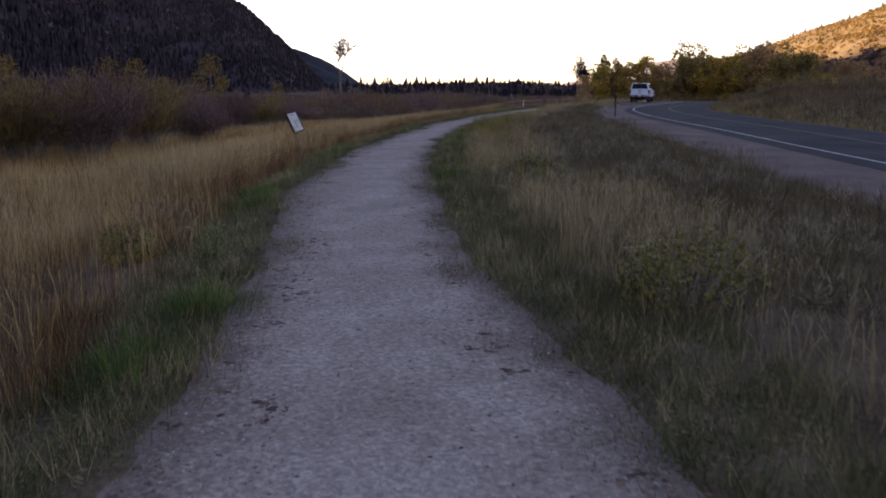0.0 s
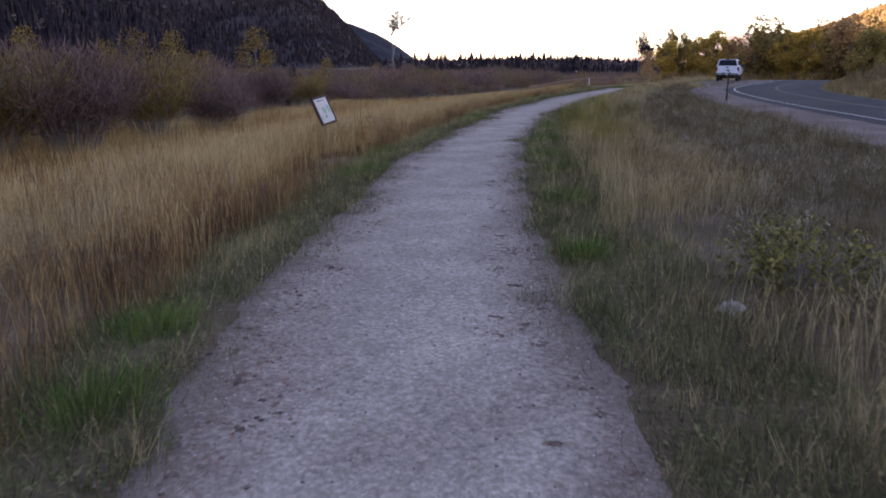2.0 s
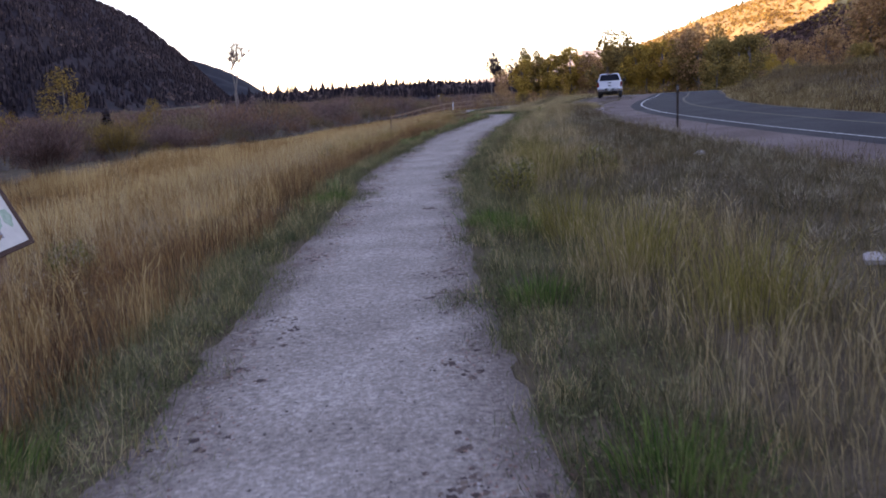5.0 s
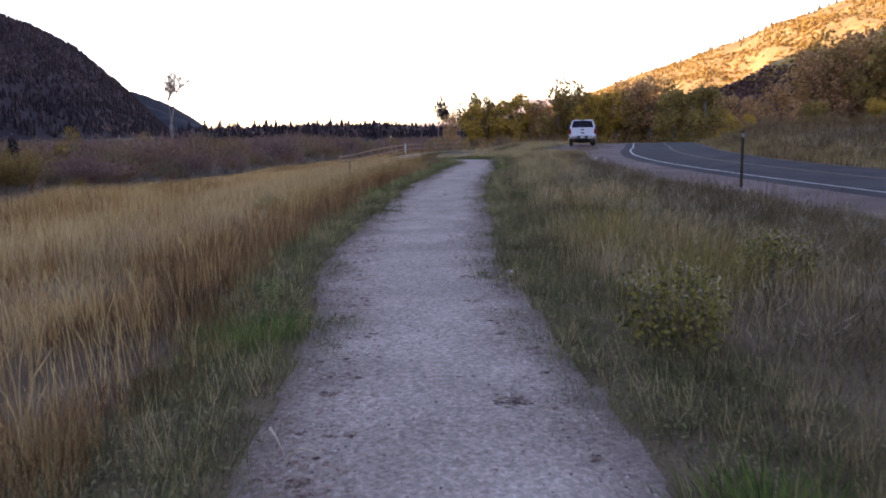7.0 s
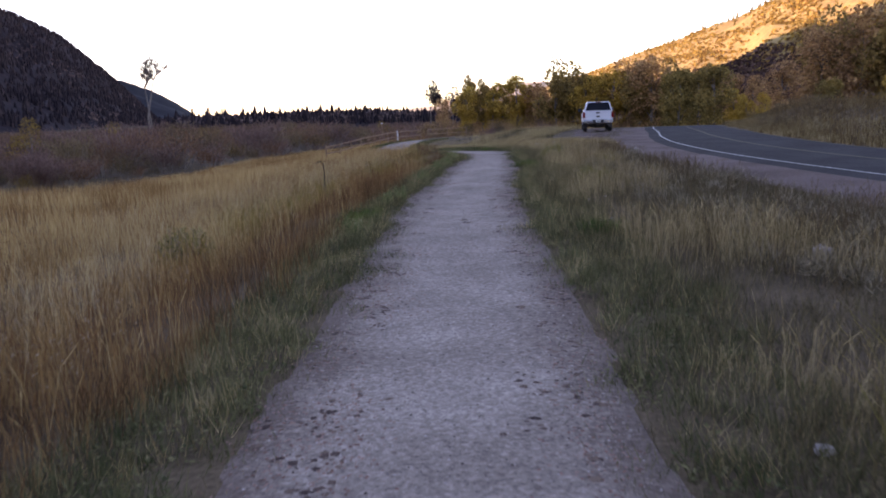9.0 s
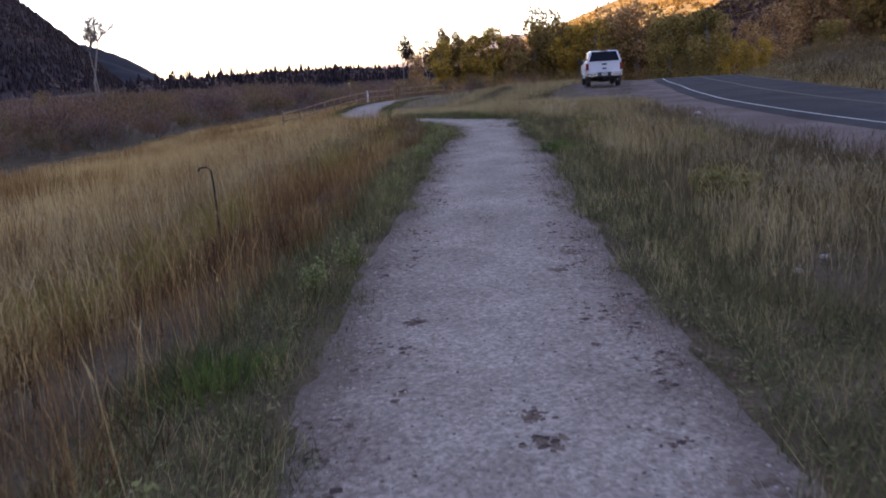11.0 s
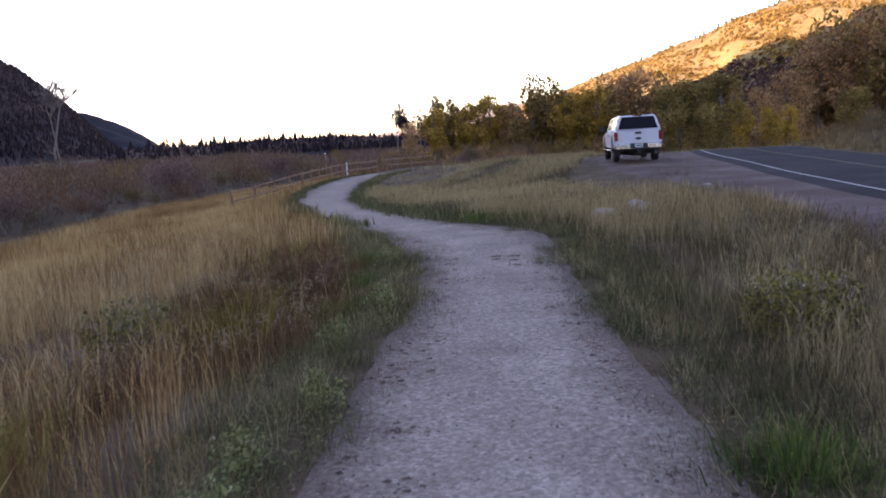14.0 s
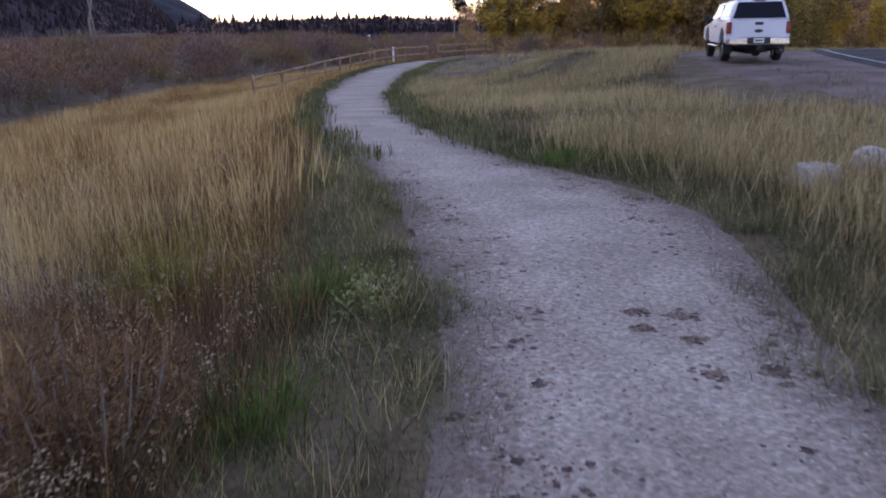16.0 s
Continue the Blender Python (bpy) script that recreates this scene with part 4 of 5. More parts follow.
shrubs = [willow("purple-brown leafless willow thicket", M_WILLOW, 3.2, 3.6, 20), willow("olive-brown willow shrub losing its leaves", M_TAN, 3.0, 3.0, 21), willow("russet willow shrub with thin leaves", M_RUSSET, 2.6, 3.4, 22)]
olive = willow("yellow-green willow shrub beside the meadow", M_OCHRE, 3.0, 3.2, 23)
edge = smooth_line([(-19, 5), (-17, 22), (-14.5, 36), (-14.5, 62), (-13, 80), (-10, 92), (-6, 103), (0.5, 116), (10, 139), (26, 160), (50, 185), (75, 205)], 8)
k = 0
for depth in (2.0, 5, 10, 17, 27, 41):
    run = offset_line(edge, -depth)
    for x, y in run[:: 2 if depth < 10 else 3]:
        x, y = x + rng.uniform(-1.2, 1.2), y + rng.uniform(-1.5, 1.5)
        s = rng.uniform(0.55, 1.3) * (0.62 if depth < 3 else 1.0) * (0.9 if y < 60 else 1.0)
        src = olive if k % 14 == 4 else shrubs[k % 3]
        place(src, x, y, s * rng.uniform(1.1, 1.6), rng.uniform(0, 360), s, src not in used)
        used.add(src)
        k += 1

big_willow = willow("large rounded purple-brown willow at the meadow edge", M_WILLOW, 3.4, 3.8, 27, stems=46, leaves=9000, size=0.013)
big_olive = willow("large rounded willow with fading olive leaves", M_OCHRE, 3.4, 3.6, 28, stems=40, leaves=8000, size=0.014)
for n_, (src, az, d, s) in enumerate([(big_willow, -24.3, 36, 1.3), (big_olive, -20.6, 40, 1.15), (big_willow, -17.6, 43, 0.85), (big_olive, -28.0, 35, 1.15), (big_willow, -31.5, 37, 1.2), (big_olive, -26.5, 44, 1.2), (big_willow, -35.0, 34, 1.1), (big_willow, -15.0, 60, 1.0), (big_olive, -12.5, 75, 0.9), (big_willow, -10.5, 88, 0.9), (big_willow, -18.8, 52, 1.2)]):
    x, y = bearing(az, d, 3.2, 1.2)
    place(src, x, y, s * 0.95, 50 * n_, s * 0.76, src not in used)
    used.add(src)

M_GOLDLEAF = material("golden aspen leaves", [(0.11, 0.07, 0.025), (0.22, 0.142, 0.04), (0.34, 0.22, 0.055)], 0.3, fine=3, bump=0, island=0.4, through_light=0.35)
yellow_tree = broadleaf("aspen", "small yellow-leaved tree among the willows", "tree", M_GOLDLEAF, 5.5, 3.6, 31, leaves=3600, size=0.08, bare=0.1, group="yellow trees among willows")
for n_, (az, d, s) in enumerate([(-16.1, 112, 1.55), (-20.9, 90, 1.25), (-19.2, 96, 1.0), (-22.6, 66, 0.95), (-11.6, 110, 0.9), (-24.5, 75, 0.9), (-8.3, 120, 0.8), (-28.5, 70, 1.0), (5.6, 170, 0.7)]):
    x, y = bearing(az, d, 3.2, 1.2)
    place(yellow_tree, x, y, s, 60 * n_, s, n_ == 0)


def conifer(h, w, seed):
    """A trunk and drooping whorls of needle sprays."""
    g = np.random.default_rng(seed)
    t = tagged(new("spruce"), "dark spruce standing among valley shrubs", "conifer", "valley spruces")
    part("trunk", tube(bmesh.new(), [(0, 0, -0.3), (0, 0, h * 0.5), (0, 0, h)], [0.02 * h, 0.012 * h, 0.003 * h], 6), M_BARK, t)
    Q = []
    for z in np.linspace(0.08, 0.97, 26):
        r = w / 2 * (1 - z) ** 0.85 + 0.03 * h
        for _ in range(9):
            a = g.uniform(0, 2 * math.pi)
            e = r * g.uniform(0.65, 1.15)
            wide = 0.16 * e + 0.02 * h
            o, dr_ = np.array([math.cos(a), math.sin(a), 0]), np.array([-math.sin(a), math.cos(a), 0])
            zz = np.array([0, 0, 1.0])
            c = zz * z * h
            Q.append([c, c + o * e * 0.6 - dr_ * wide - zz * 0.02 * h, c + o * e - zz * 0.05 * h, c + o * e * 0.6 + dr_ * wide - zz * 0.02 * h])
    soup("needles", np.array(Q), len(Q), 4, M_CONIFER, t)
    return t


spruce = conifer(9, 3.6, 40)
SPRUCE = [(-13.7, 95, 0.52), (-5.75, 600, 1.5), (-4.75, 640, 1.6), (-5.3, 560, 1.0), (-0.6, 420, 0.8), (2.9, 400, 0.7), (4.0, 420, 0.65), (7.2, 430, 0.6), (-2.2, 430, 0.6), (0.8, 440, 0.6), (5.4, 440, 0.6), (-24, 170, 0.9), (-20, 200, 0.9)]
for n_, (az, d, s) in enumerate(SPRUCE):
    x, y = bearing(az, d, 3.2, 1.2)
    place(spruce, x, y, s * 1.35, 77 * n_, s, n_ == 0)



def bare_cottonwood(h, wide, seed, label, stems=2, tufts=1900, crown=0.72):
    """Thin pale stems that fork near the top into fine twigs, with a few dry tufts."""
    g = np.random.default_rng(seed)
    t = tagged(new("dead_tree"), label, "tree")
    bm, tips = bmesh.new(), []

    def limb(p, way, length, radius, level):
        q = p + way * length * 0.5 + Vector(g.normal(size=3)) * length * 0.05
        e = p + way * length + Vector(g.normal(size=3)) * length * 0.06
        tube(bm, [p, q, e], [radius, radius * 0.75, radius * 0.45], 5 if level else 7)
        if level >= 3:
            tips.append(e)
            return
        for _ in range((6, 4, 3)[level]):
            out = Vector((g.normal(), g.normal(), g.uniform(0.1, 1.1))).normalized()
            start = p.lerp(e, g.uniform(0.55, 1.0)) if level else e
            limb(start, (way * 0.55 + out * 0.75).normalized(), wide * (0.34, 0.24, 0.15)[level] * g.uniform(0.7, 1.2), radius * 0.6, level + 1)

    for k in range(stems):
        reach = 1.0 if k == 0 else g.uniform(0.55, 0.8)
        foot = Vector((g.uniform(-0.5, 0.5) * (k > 0), g.uniform(-0.5, 0.5), -0.3))
        lean_to = Vector((g.uniform(-0.08, 0.08), g.uniform(-0.08, 0.08), 1)).normalized()
        limb(foot, lean_to, h * crown * reach, 0.012 * h * reach, 0)
    part("trunk", bm, M_BARK, t)
    T = np.array([tuple(p) for p in tips])
    soup("crown", leaf_soup(T, np.full(len(T), 0.1 * wide), tufts, 0.085, 0.6, seed), tufts, 4, M_BARK, t)["kind"] = "stuff"
    return t


place(bare_cottonwood(15.5, 5.4, 51, "tall thin nearly leafless tree with tufted top"), -17.9, 168.0, 1.15, 20, 1.12, True)
x, y = bearing(-3.85, 560, 3.2, 1.2)
place(bare_cottonwood(7, 4.4, 52, "small sparse leafless tree above the shrubs", 4, 300, 0.5), x, y, 2.2, 0, 2.25, True)

# thickets that fill the valley floor behind the meadow
c = np.c_[rng.uniform(-170, 90, 9000), rng.uniform(10, 420, 9000)]
away = np.interp(c[:, 1], edge[:, 1], edge[:, 0])
c = c[((c[:, 0] < away - 4 + 14 * step(122, 140, c[:, 1])) | (c[:, 1] > 215)) & (road_offset(c[:, 0], c[:, 1]) < -18)]
away = np.interp(c[:, 1], edge[:, 1], edge[:, 0])
near = (c[:, 0] > away - 45) & (c[:, 1] < 190)
kind = rng.choice(3, len(c), p=(0.5, 0.27, 0.23))
swell = 0.5 + 0.25 * np.sin(0.11 * c[:, 0] + 1.7 * np.sin(0.05 * c[:, 1])) + 0.25 * np.sin(0.13 * c[:, 1] + 2.1 * np.sin(0.07 * c[:, 0]))
puff = 0.7 + 1.75 * swell * rng.uniform(0.4, 1.25, len(c))
for k, (mat, shade) in enumerate(((M_WILLOW, "dusky mauve-brown"), (M_RUSSET, "russet"), (M_TAN, "olive-brown"))):
    for zone, twigs, width, seed in ((near, 150, 0.027, 61), (~near, 34, 0.08, 71)):
        pick = zone & (kind == k)
        some, count = c[pick], twigs * int(pick.sum())
        middle = np.c_[some, ground_z(some[:, 0], some[:, 1]) + 0.45 * puff[pick]]
        T = twig_soup(middle, puff[pick], count, 0.6, width, seed + k)
        tagged(soup("willow_thicket", T, count, 3, mat), "dense " + shade + " willow thickets filling the valley floor", "thicket", kind="stuff")
c = np.array([bearing(a, d) for a, d in zip(rng.uniform(9, 56, 420), rng.uniform(150, 215, 420))])
c = c[np.abs(road_offset(c[:, 0], c[:, 1])) > 9]
base = np.c_[c, ground_z(c[:, 0], c[:, 1]) + 1.0]
half = len(c) // 2
for some, mat, label, seed in ((base[:half], M_LEAF_BRN, "brown brush below the cottonwoods", 65), (base[half:], M_OCHRE, "yellow-olive brush below the cottonwoods", 66)):
    count = 230 * len(some)
    tagged(soup("tree_undergrowth", twig_soup(some, rng.uniform(1.2, 3.6, len(some)), count, 1.1, 0.06, seed), count, 3, mat), label, "brush", kind="stuff")



# ---- grass ----
def clumped(n_clumps, per, sampler, spread_m):
    c = sampler(n_clumps)
    P = np.repeat(c, per, 0) + rng.normal(size=(len(c) * per, 2)) * spread_m
    return P


def band(side, d0, d1, y0, y1):
    """Random places in a band beside the trail, d metres from its edge."""
    def sample(n):
        y = rng.uniform(y0, y1, n)
        d = d0 + (d1 - d0) * rng.uniform(0, 1, n) + 0.1 * np.sin(2.1 * y + side) + 0.08 * np.sin(5.3 * y) + 0.06 * np.sin(0.7 * y)
        x = trail_left(y) - d if side < 0 else trail_right(y) + d
        return np.c_[x, y]
    return sample


def patchy(P, cut, a=0.9, b=1.1):
    """Keeps the places where a slow wave field stands above cut."""
    f = np.sin(a * P[:, 0] + 1.5 * np.sin(0.5 * P[:, 1])) + np.sin(b * P[:, 1] + 1.2 * np.sin(0.8 * P[:, 0])) + 0.5 * rng.normal(size=len(P))
    return P[f > cut]


def grass(name, label, P, h, w, mat, lean=0.35, heads=False, cat="grass", fine=True):
    n = len(P)
    base = np.c_[P, ground_z(P[:, 0], P[:, 1]) - 0.02]
    a = rng.uniform(0, 2 * math.pi, n)
    side = np.c_[np.cos(a), np.sin(a), 0 * a]
    b = rng.uniform(0, 2 * math.pi, n)
    out = np.c_[np.cos(b), np.sin(b), 0 * b] * (h * lean * rng.uniform(0.1, 1.0, n))[:, None]
    z = np.array([0, 0, 1.0])
    H, W = h[:, None] * z, (w / 2)[:, None] * side
    if heads:
        q = [base - W, base + W, base + 0.78 * H + 0.55 * out + 0.6 * W, base + 0.88 * H + 0.78 * out + 1.5 * W, base + H + 1.05 * out, base + 0.88 * H + 0.78 * out - 1.5 * W, base + 0.78 * H + 0.55 * out - 0.6 * W]
    elif not fine:
        q = [base - W, base + W, base + H + out]
    else:
        q = [base - W, base + W, base + 0.6 * H + 0.35 * out + 0.8 * W, base + H + out, base + 0.6 * H + 0.35 * out - 0.8 * W]
    ob = soup(name, np.stack(q, 1), n, len(q), mat)
    return tagged(ob, label, cat, kind="stuff")


M_GOLD = material("golden dry grass", [(0.15, 0.07, 0.03), (0.30, 0.165, 0.062), (0.46, 0.29, 0.115), (0.57, 0.41, 0.19)], 0.3, fine=2.0, bump=0, island=0.5, through_light=0.3, rough=0.7, coarse=1.7)
M_GOLDTIP = material("golden seed heads", [(0.22, 0.125, 0.054), (0.37, 0.235, 0.10), (0.51, 0.365, 0.17), (0.59, 0.46, 0.26)], 0.4, fine=2.5, bump=0, island=0.55, through_light=0.3, rough=0.7)
# Rust-brown of its own, darkened further to imitate vignetting beside the path.
M_RUSTGOLD = material("rust-brown dry grass darkened for vignette", [(0.0502, 0.0227, 0.0114), (0.1093, 0.0534, 0.0218), (0.1943, 0.1068, 0.0421), (0.3076, 0.1984, 0.085)], 0.35, fine=2.0, bump=0, island=0.6, through_light=0.3, rough=0.7, coarse=1.7)
M_STRAW = material("pale straw grass", [(0.1785, 0.126, 0.0588), (0.3675, 0.273, 0.1313), (0.504, 0.399, 0.21)], 0.3, fine=2.5, bump=0, island=0.6, through_light=0.3, rough=0.7)
M_BANK = material("dull brown bank grass", [(0.0567, 0.0391, 0.0189), (0.1188, 0.081, 0.0405), (0.2025, 0.1418, 0.0702)], 0.15, fine=1.5, bump=0, island=0.5, through_light=0.2, rough=0.8)
M_RUSTGRASS = material("russet dry weeds", [(0.07, 0.036, 0.02), (0.15, 0.084, 0.042), (0.24, 0.145, 0.072)], 0.5, fine=3, bump=0, island=0.6, through_light=0.25, rough=0.8)
M_FLUFF = material("pale seed fluff", [(0.2, 0.14, 0.085), (0.3, 0.225, 0.145), (0.4, 0.315, 0.22)], 1, fine=6, bump=0, island=0.6, through_light=0.3)
M_OLIVE = material("olive grass", [(0.0464, 0.0412, 0.0206), (0.103, 0.0876, 0.0432), (0.2009, 0.1597, 0.0845)], 0.5, fine=3, bump=0, island=0.6, through_light=0.3, rough=0.7)
M_GREEN = material("green verge grass", [(0.0466, 0.0544, 0.0233), (0.0972, 0.1089, 0.0437), (0.1944, 0.175, 0.0855)], 0.6, fine=3, bump=0, island=0.6, through_light=0.3, rough=0.7)
M_LIME = material("fresh green grass", [(0.036, 0.07, 0.018), (0.078, 0.135, 0.03), (0.14, 0.185, 0.05)], 0.6, fine=3, bump=0, island=0.5, through_light=0.35, rough=0.6)
M_YELLOWGRASS = material("yellow-green grass", [(0.105, 0.09, 0.0225), (0.195, 0.165, 0.0375), (0.27, 0.225, 0.0675)], 0.6, fine=3, bump=0, island=0.5, through_light=0.3, rough=0.7)


def size(n, lo, hi):
    return rng.uniform(lo, hi, n)


# left meadow
def thin(P):
    """Fewer tall blades where low brown weeds stand beside the path."""
    d = trail_left(P[:, 1]) - P[:, 0]
    weedy = (np.abs(P[:, 1] - 60.8 - 0.3 * d) < 2.6) & (d < 3.2)
    return P[~weedy | (rng.uniform(0, 1, len(P)) < 0.12)]


for d0, d1, tufts, stalks, mat, tip in ((0.8, 2.6, 5000, 1500, M_RUSTGOLD, M_GOLD), (2.3, 7.0, 6000, 4600, M_GOLD, M_GOLDTIP)):
    P = thin(patchy(clumped(tufts, 12, band(-1, d0, d1, -3, 70), 0.1), -1.0, 1.6, 1.3))
    grass("tall_grass", "tall golden-brown dry meadow grass blades", P, size(len(P), 0.16, 0.55) * (0.75 + 0.35 * np.sin(1.3 * P[:, 1]) * np.sin(1.7 * P[:, 0])), size(len(P), 0.003, 0.0055), mat, 0.65)
    P = thin(patchy(clumped(stalks, 11, band(-1, d0 + 0.1, d1 + 0.8, -3, 70), 0.1), -1.2, 1.1, 0.8))
    grass("seed_grass", "golden dry grass stalks with feathery seed heads", P, size(len(P), 0.35, 0.78), size(len(P), 0.0025, 0.0045), tip, 0.4, True)
P = clumped(8000, 9, band(-1, 5.5, 20.0, -2, 75), 0.25)
grass("meadow_grass", "dense golden meadow grass", P, size(len(P), 0.4, 0.8), size(len(P), 0.012, 0.022), M_GOLD, fine=False)
P = clumped(5500, 10, band(-1, 0.9, 14.0, 66, 128), 0.3)
grass("meadow_grass", "dense golden meadow grass", P, size(len(P), 0.35, 0.7), size(len(P), 0.015, 0.03), M_GOLD, fine=False)

P = patchy(clumped(8500, 9, band(-1, 0.9, 7.0, -3, 70), 0.14), 0.15, 0.7, 0.5)
grass("russet_weeds", "russet brown dry weeds in the meadow", P, size(len(P), 0.25, 0.62), size(len(P), 0.005, 0.009), M_RUSTGRASS, 0.5, fine=False)
P = clumped(850, 16, band(-1, 0.9, 3.2, 58.5, 64), 0.12)
grass("russet_weeds", "low dark brown weeds beside the path", P, size(len(P), 0.12, 0.42), size(len(P), 0.004, 0.008), M_RUSTGRASS, 0.7, fine=False)
c = clumped(270, 7, band(-1, 1.0, 3.2, 58.5, 64), 0.14)
T = np.c_[c, ground_z(c[:, 0], c[:, 1]) + rng.uniform(0.18, 0.37, len(c))]
n = len(T) * 8
tagged(soup("seed_fluff", leaf_soup(T, np.full(len(T), 0.03), n, 0.008, 1.4, 78), n, 4, M_FLUFF), "pale fluffy seed heads on low brown weeds", "seed heads", kind="stuff")
c = patchy(clumped(2300, 6, band(-1, 1.2, 6.0, -3, 70), 0.16), 0.5, 0.7, 0.5)
T = np.c_[c, ground_z(c[:, 0], c[:, 1]) + rng.uniform(0.3, 0.62, len(c))]
n = len(T) * 7
tagged(soup("seed_fluff", leaf_soup(T, np.full(len(T), 0.028), n, 0.009, 1.4, 77), n, 4, M_FLUFF), "pale fluffy seed heads above the meadow grass", "seed heads", kind="stuff")


c = np.c_[rng.uniform(8, 66, 3000), rng.uniform(122, 205, 3000)]
c = c[(road_offset(c[:, 0], c[:, 1]) < -7) & (c[:, 0] > trail_right(np.minimum(c[:, 1], 150)) + 1)]
P = np.repeat(c, 9, 0) + rng.normal(size=(len(c) * 9, 2)) * 0.5
grass("meadow_grass", "tawny grass below the cottonwoods", P, size(len(P), 0.25, 0.6), size(len(P), 0.03, 0.06), M_STRAW, fine=False)

# verges
for side in (-1, 1):
    P = clumped(6500, 18, band(side, 0.1, 1.2, -3, 68), 0.07)
    grass("verge_grass", "short green grass along the path edge", P, size(len(P), 0.04, 0.19), size(len(P), 0.004, 0.009), M_GREEN, 0.9, fine=False)
    P = clumped(1500, 16, band(side, 0.1, 1.2, -3, 68), 0.06)
    grass("verge_grass", "thin dry straw among the verge grass", P, size(len(P), 0.08, 0.26), size(len(P), 0.003, 0.005), M_STRAW, 0.8, fine=False)
    c = band(side, -0.16, 0.14, -2, 68)(240)
    P = np.repeat(c, 120, 0) + rng.normal(size=(len(c) * 120, 2)) * np.repeat(np.c_[rng.uniform(0.04, 0.14, len(c)), rng.uniform(0.08, 0.35, len(c))], 120, 0)
    grass("verge_grass", "ragged patches of low grass spreading over gravel", P, size(len(P), 0.02, 0.11), size(len(P), 0.003, 0.007), M_GREEN, 0.9, fine=False)
    P = clumped(1600, 14, band(side, -0.22, 0.25, 0, 68), 0.06)
    grass("verge_grass", "low dark tufts creeping onto gravel", P, size(len(P), 0.02, 0.08), size(len(P), 0.003, 0.007), M_OLIVE, 0.9, fine=False)
    P = clumped(900, 14, band(side, -0.05, 1.1, 68, 122), 0.12)
    grass("verge_grass", "short green grass along the path edge", P, size(len(P), 0.1, 0.25), size(len(P), 0.012, 0.02), M_GREEN, 0.7)


# low broad leaves among the verge grass
def herbs(side, n):
    c = band(side, 0.02, 1.0, -3, 68)(n)
    c = patchy(c, -0.8, 2.1, 1.7)
    n = len(c)
    p = np.c_[c, ground_z(c[:, 0], c[:, 1]) + rng.uniform(0.01, 0.07, n)]
    a = rng.uniform(0, 2 * math.pi, n)
    l, w = rng.uniform(0.012, 0.03, n)[:, None], rng.uniform(0.005, 0.012, n)[:, None]
    u = np.c_[np.cos(a), np.sin(a), rng.uniform(-0.2, 0.7, n)] * l
    v = np.c_[-np.sin(a), np.cos(a), rng.uniform(-0.3, 0.3, n)] * w
    tagged(soup("verge_herbs", np.stack([p - u, p - v, p + u, p + v], 1), n, 4, M_GREEN), "low green herbs and clover along the path", "herbs", kind="stuff")


for side in (-1, 1):
    herbs(side, 32000)


# right bank
def right_side(d0, y0, y1, gap=2.9):
    def sample(n):
        y = rng.uniform(y0, y1, n * 2)
        x0 = trail_right(y) + d0
        x1 = np.interp(y, ROAD_LINE[:, 1], ROAD_LINE[:, 0]) - gap - 4.2 * step(67, 76, y) * (1 - step(98, 106, y))
        x = x0 + (x1 - x0) * rng.uniform(0, 1, n * 2)
        ok = (x1 > x0 + 0.2)
        return np.c_[x, y][ok][:n]
    return sample


P = patchy(clumped(12500, 14, right_side(0.5, -3, 70), 0.1), -1.3)
grass("bank_grass", "olive and grey-green grass on the roadside bank", P, size(len(P), 0.08, 0.32), size(len(P), 0.004, 0.008), M_OLIVE, 0.8, fine=False)
P = patchy(clumped(2600, 12, right_side(1.6, -3, 70), 0.09), 0.2, 0.6, 0.8)
grass("straw_grass", "dull brown stalks on the roadside bank", P, size(len(P), 0.2, 0.5), size(len(P), 0.003, 0.006), M_BANK, 0.35, True)
P = patchy(clumped(4200, 12, band(1, 0.9, 2.8, -3, 70), 0.11), -0.4, 0.6, 0.8)
grass("straw_grass", "thin pale straw stalks on the roadside bank", P, size(len(P), 0.18, 0.52), size(len(P), 0.002, 0.004), M_STRAW, 0.5, True)
P = patchy(clumped(9000, 10, right_side(0.8, 62, 118), 0.2), -0.6, 0.5, 0.6)
grass("bank_grass", "tawny grass on the rise before the trees", P, size(len(P), 0.15, 0.48), size(len(P), 0.01, 0.02), M_STRAW, 0.6, fine=False)
M_SAGE = material("low grey-brown sage", [(0.0978, 0.0805, 0.0517), (0.1955, 0.161, 0.1092), (0.322, 0.2702, 0.1898)], 0.8, fine=8, bump=0, island=0.6, through_light=0.2)
c = right_side(1.9, -2, 72)(820)
T = np.c_[c, ground_z(c[:, 0], c[:, 1]) + 0.05]
tagged(soup("low_sage", twig_soup(T, rng.uniform(0.08, 0.3, len(c)), 130 * len(c), 0.13, 0.005, 64, 0.6), 130 * len(c), 3, M_SAGE), "low grey-green sage clumps on the roadside bank", "sagebrush", kind="stuff")
P = clumped(4000, 12, right_side(2.0, -3, 70), 0.1)
grass("bank_grass", "brown withered grass near the road", P, size(len(P), 0.06, 0.25), size(len(P), 0.004, 0.008), M_BANK, 0.9, fine=False)
P = clumped(5000, 10, right_side(0.8, 62, 118), 0.2)
grass("bank_grass", "olive grass on the rise before the trees", P, size(len(P), 0.1, 0.3), size(len(P), 0.012, 0.022), M_OLIVE, 0.7, fine=False)


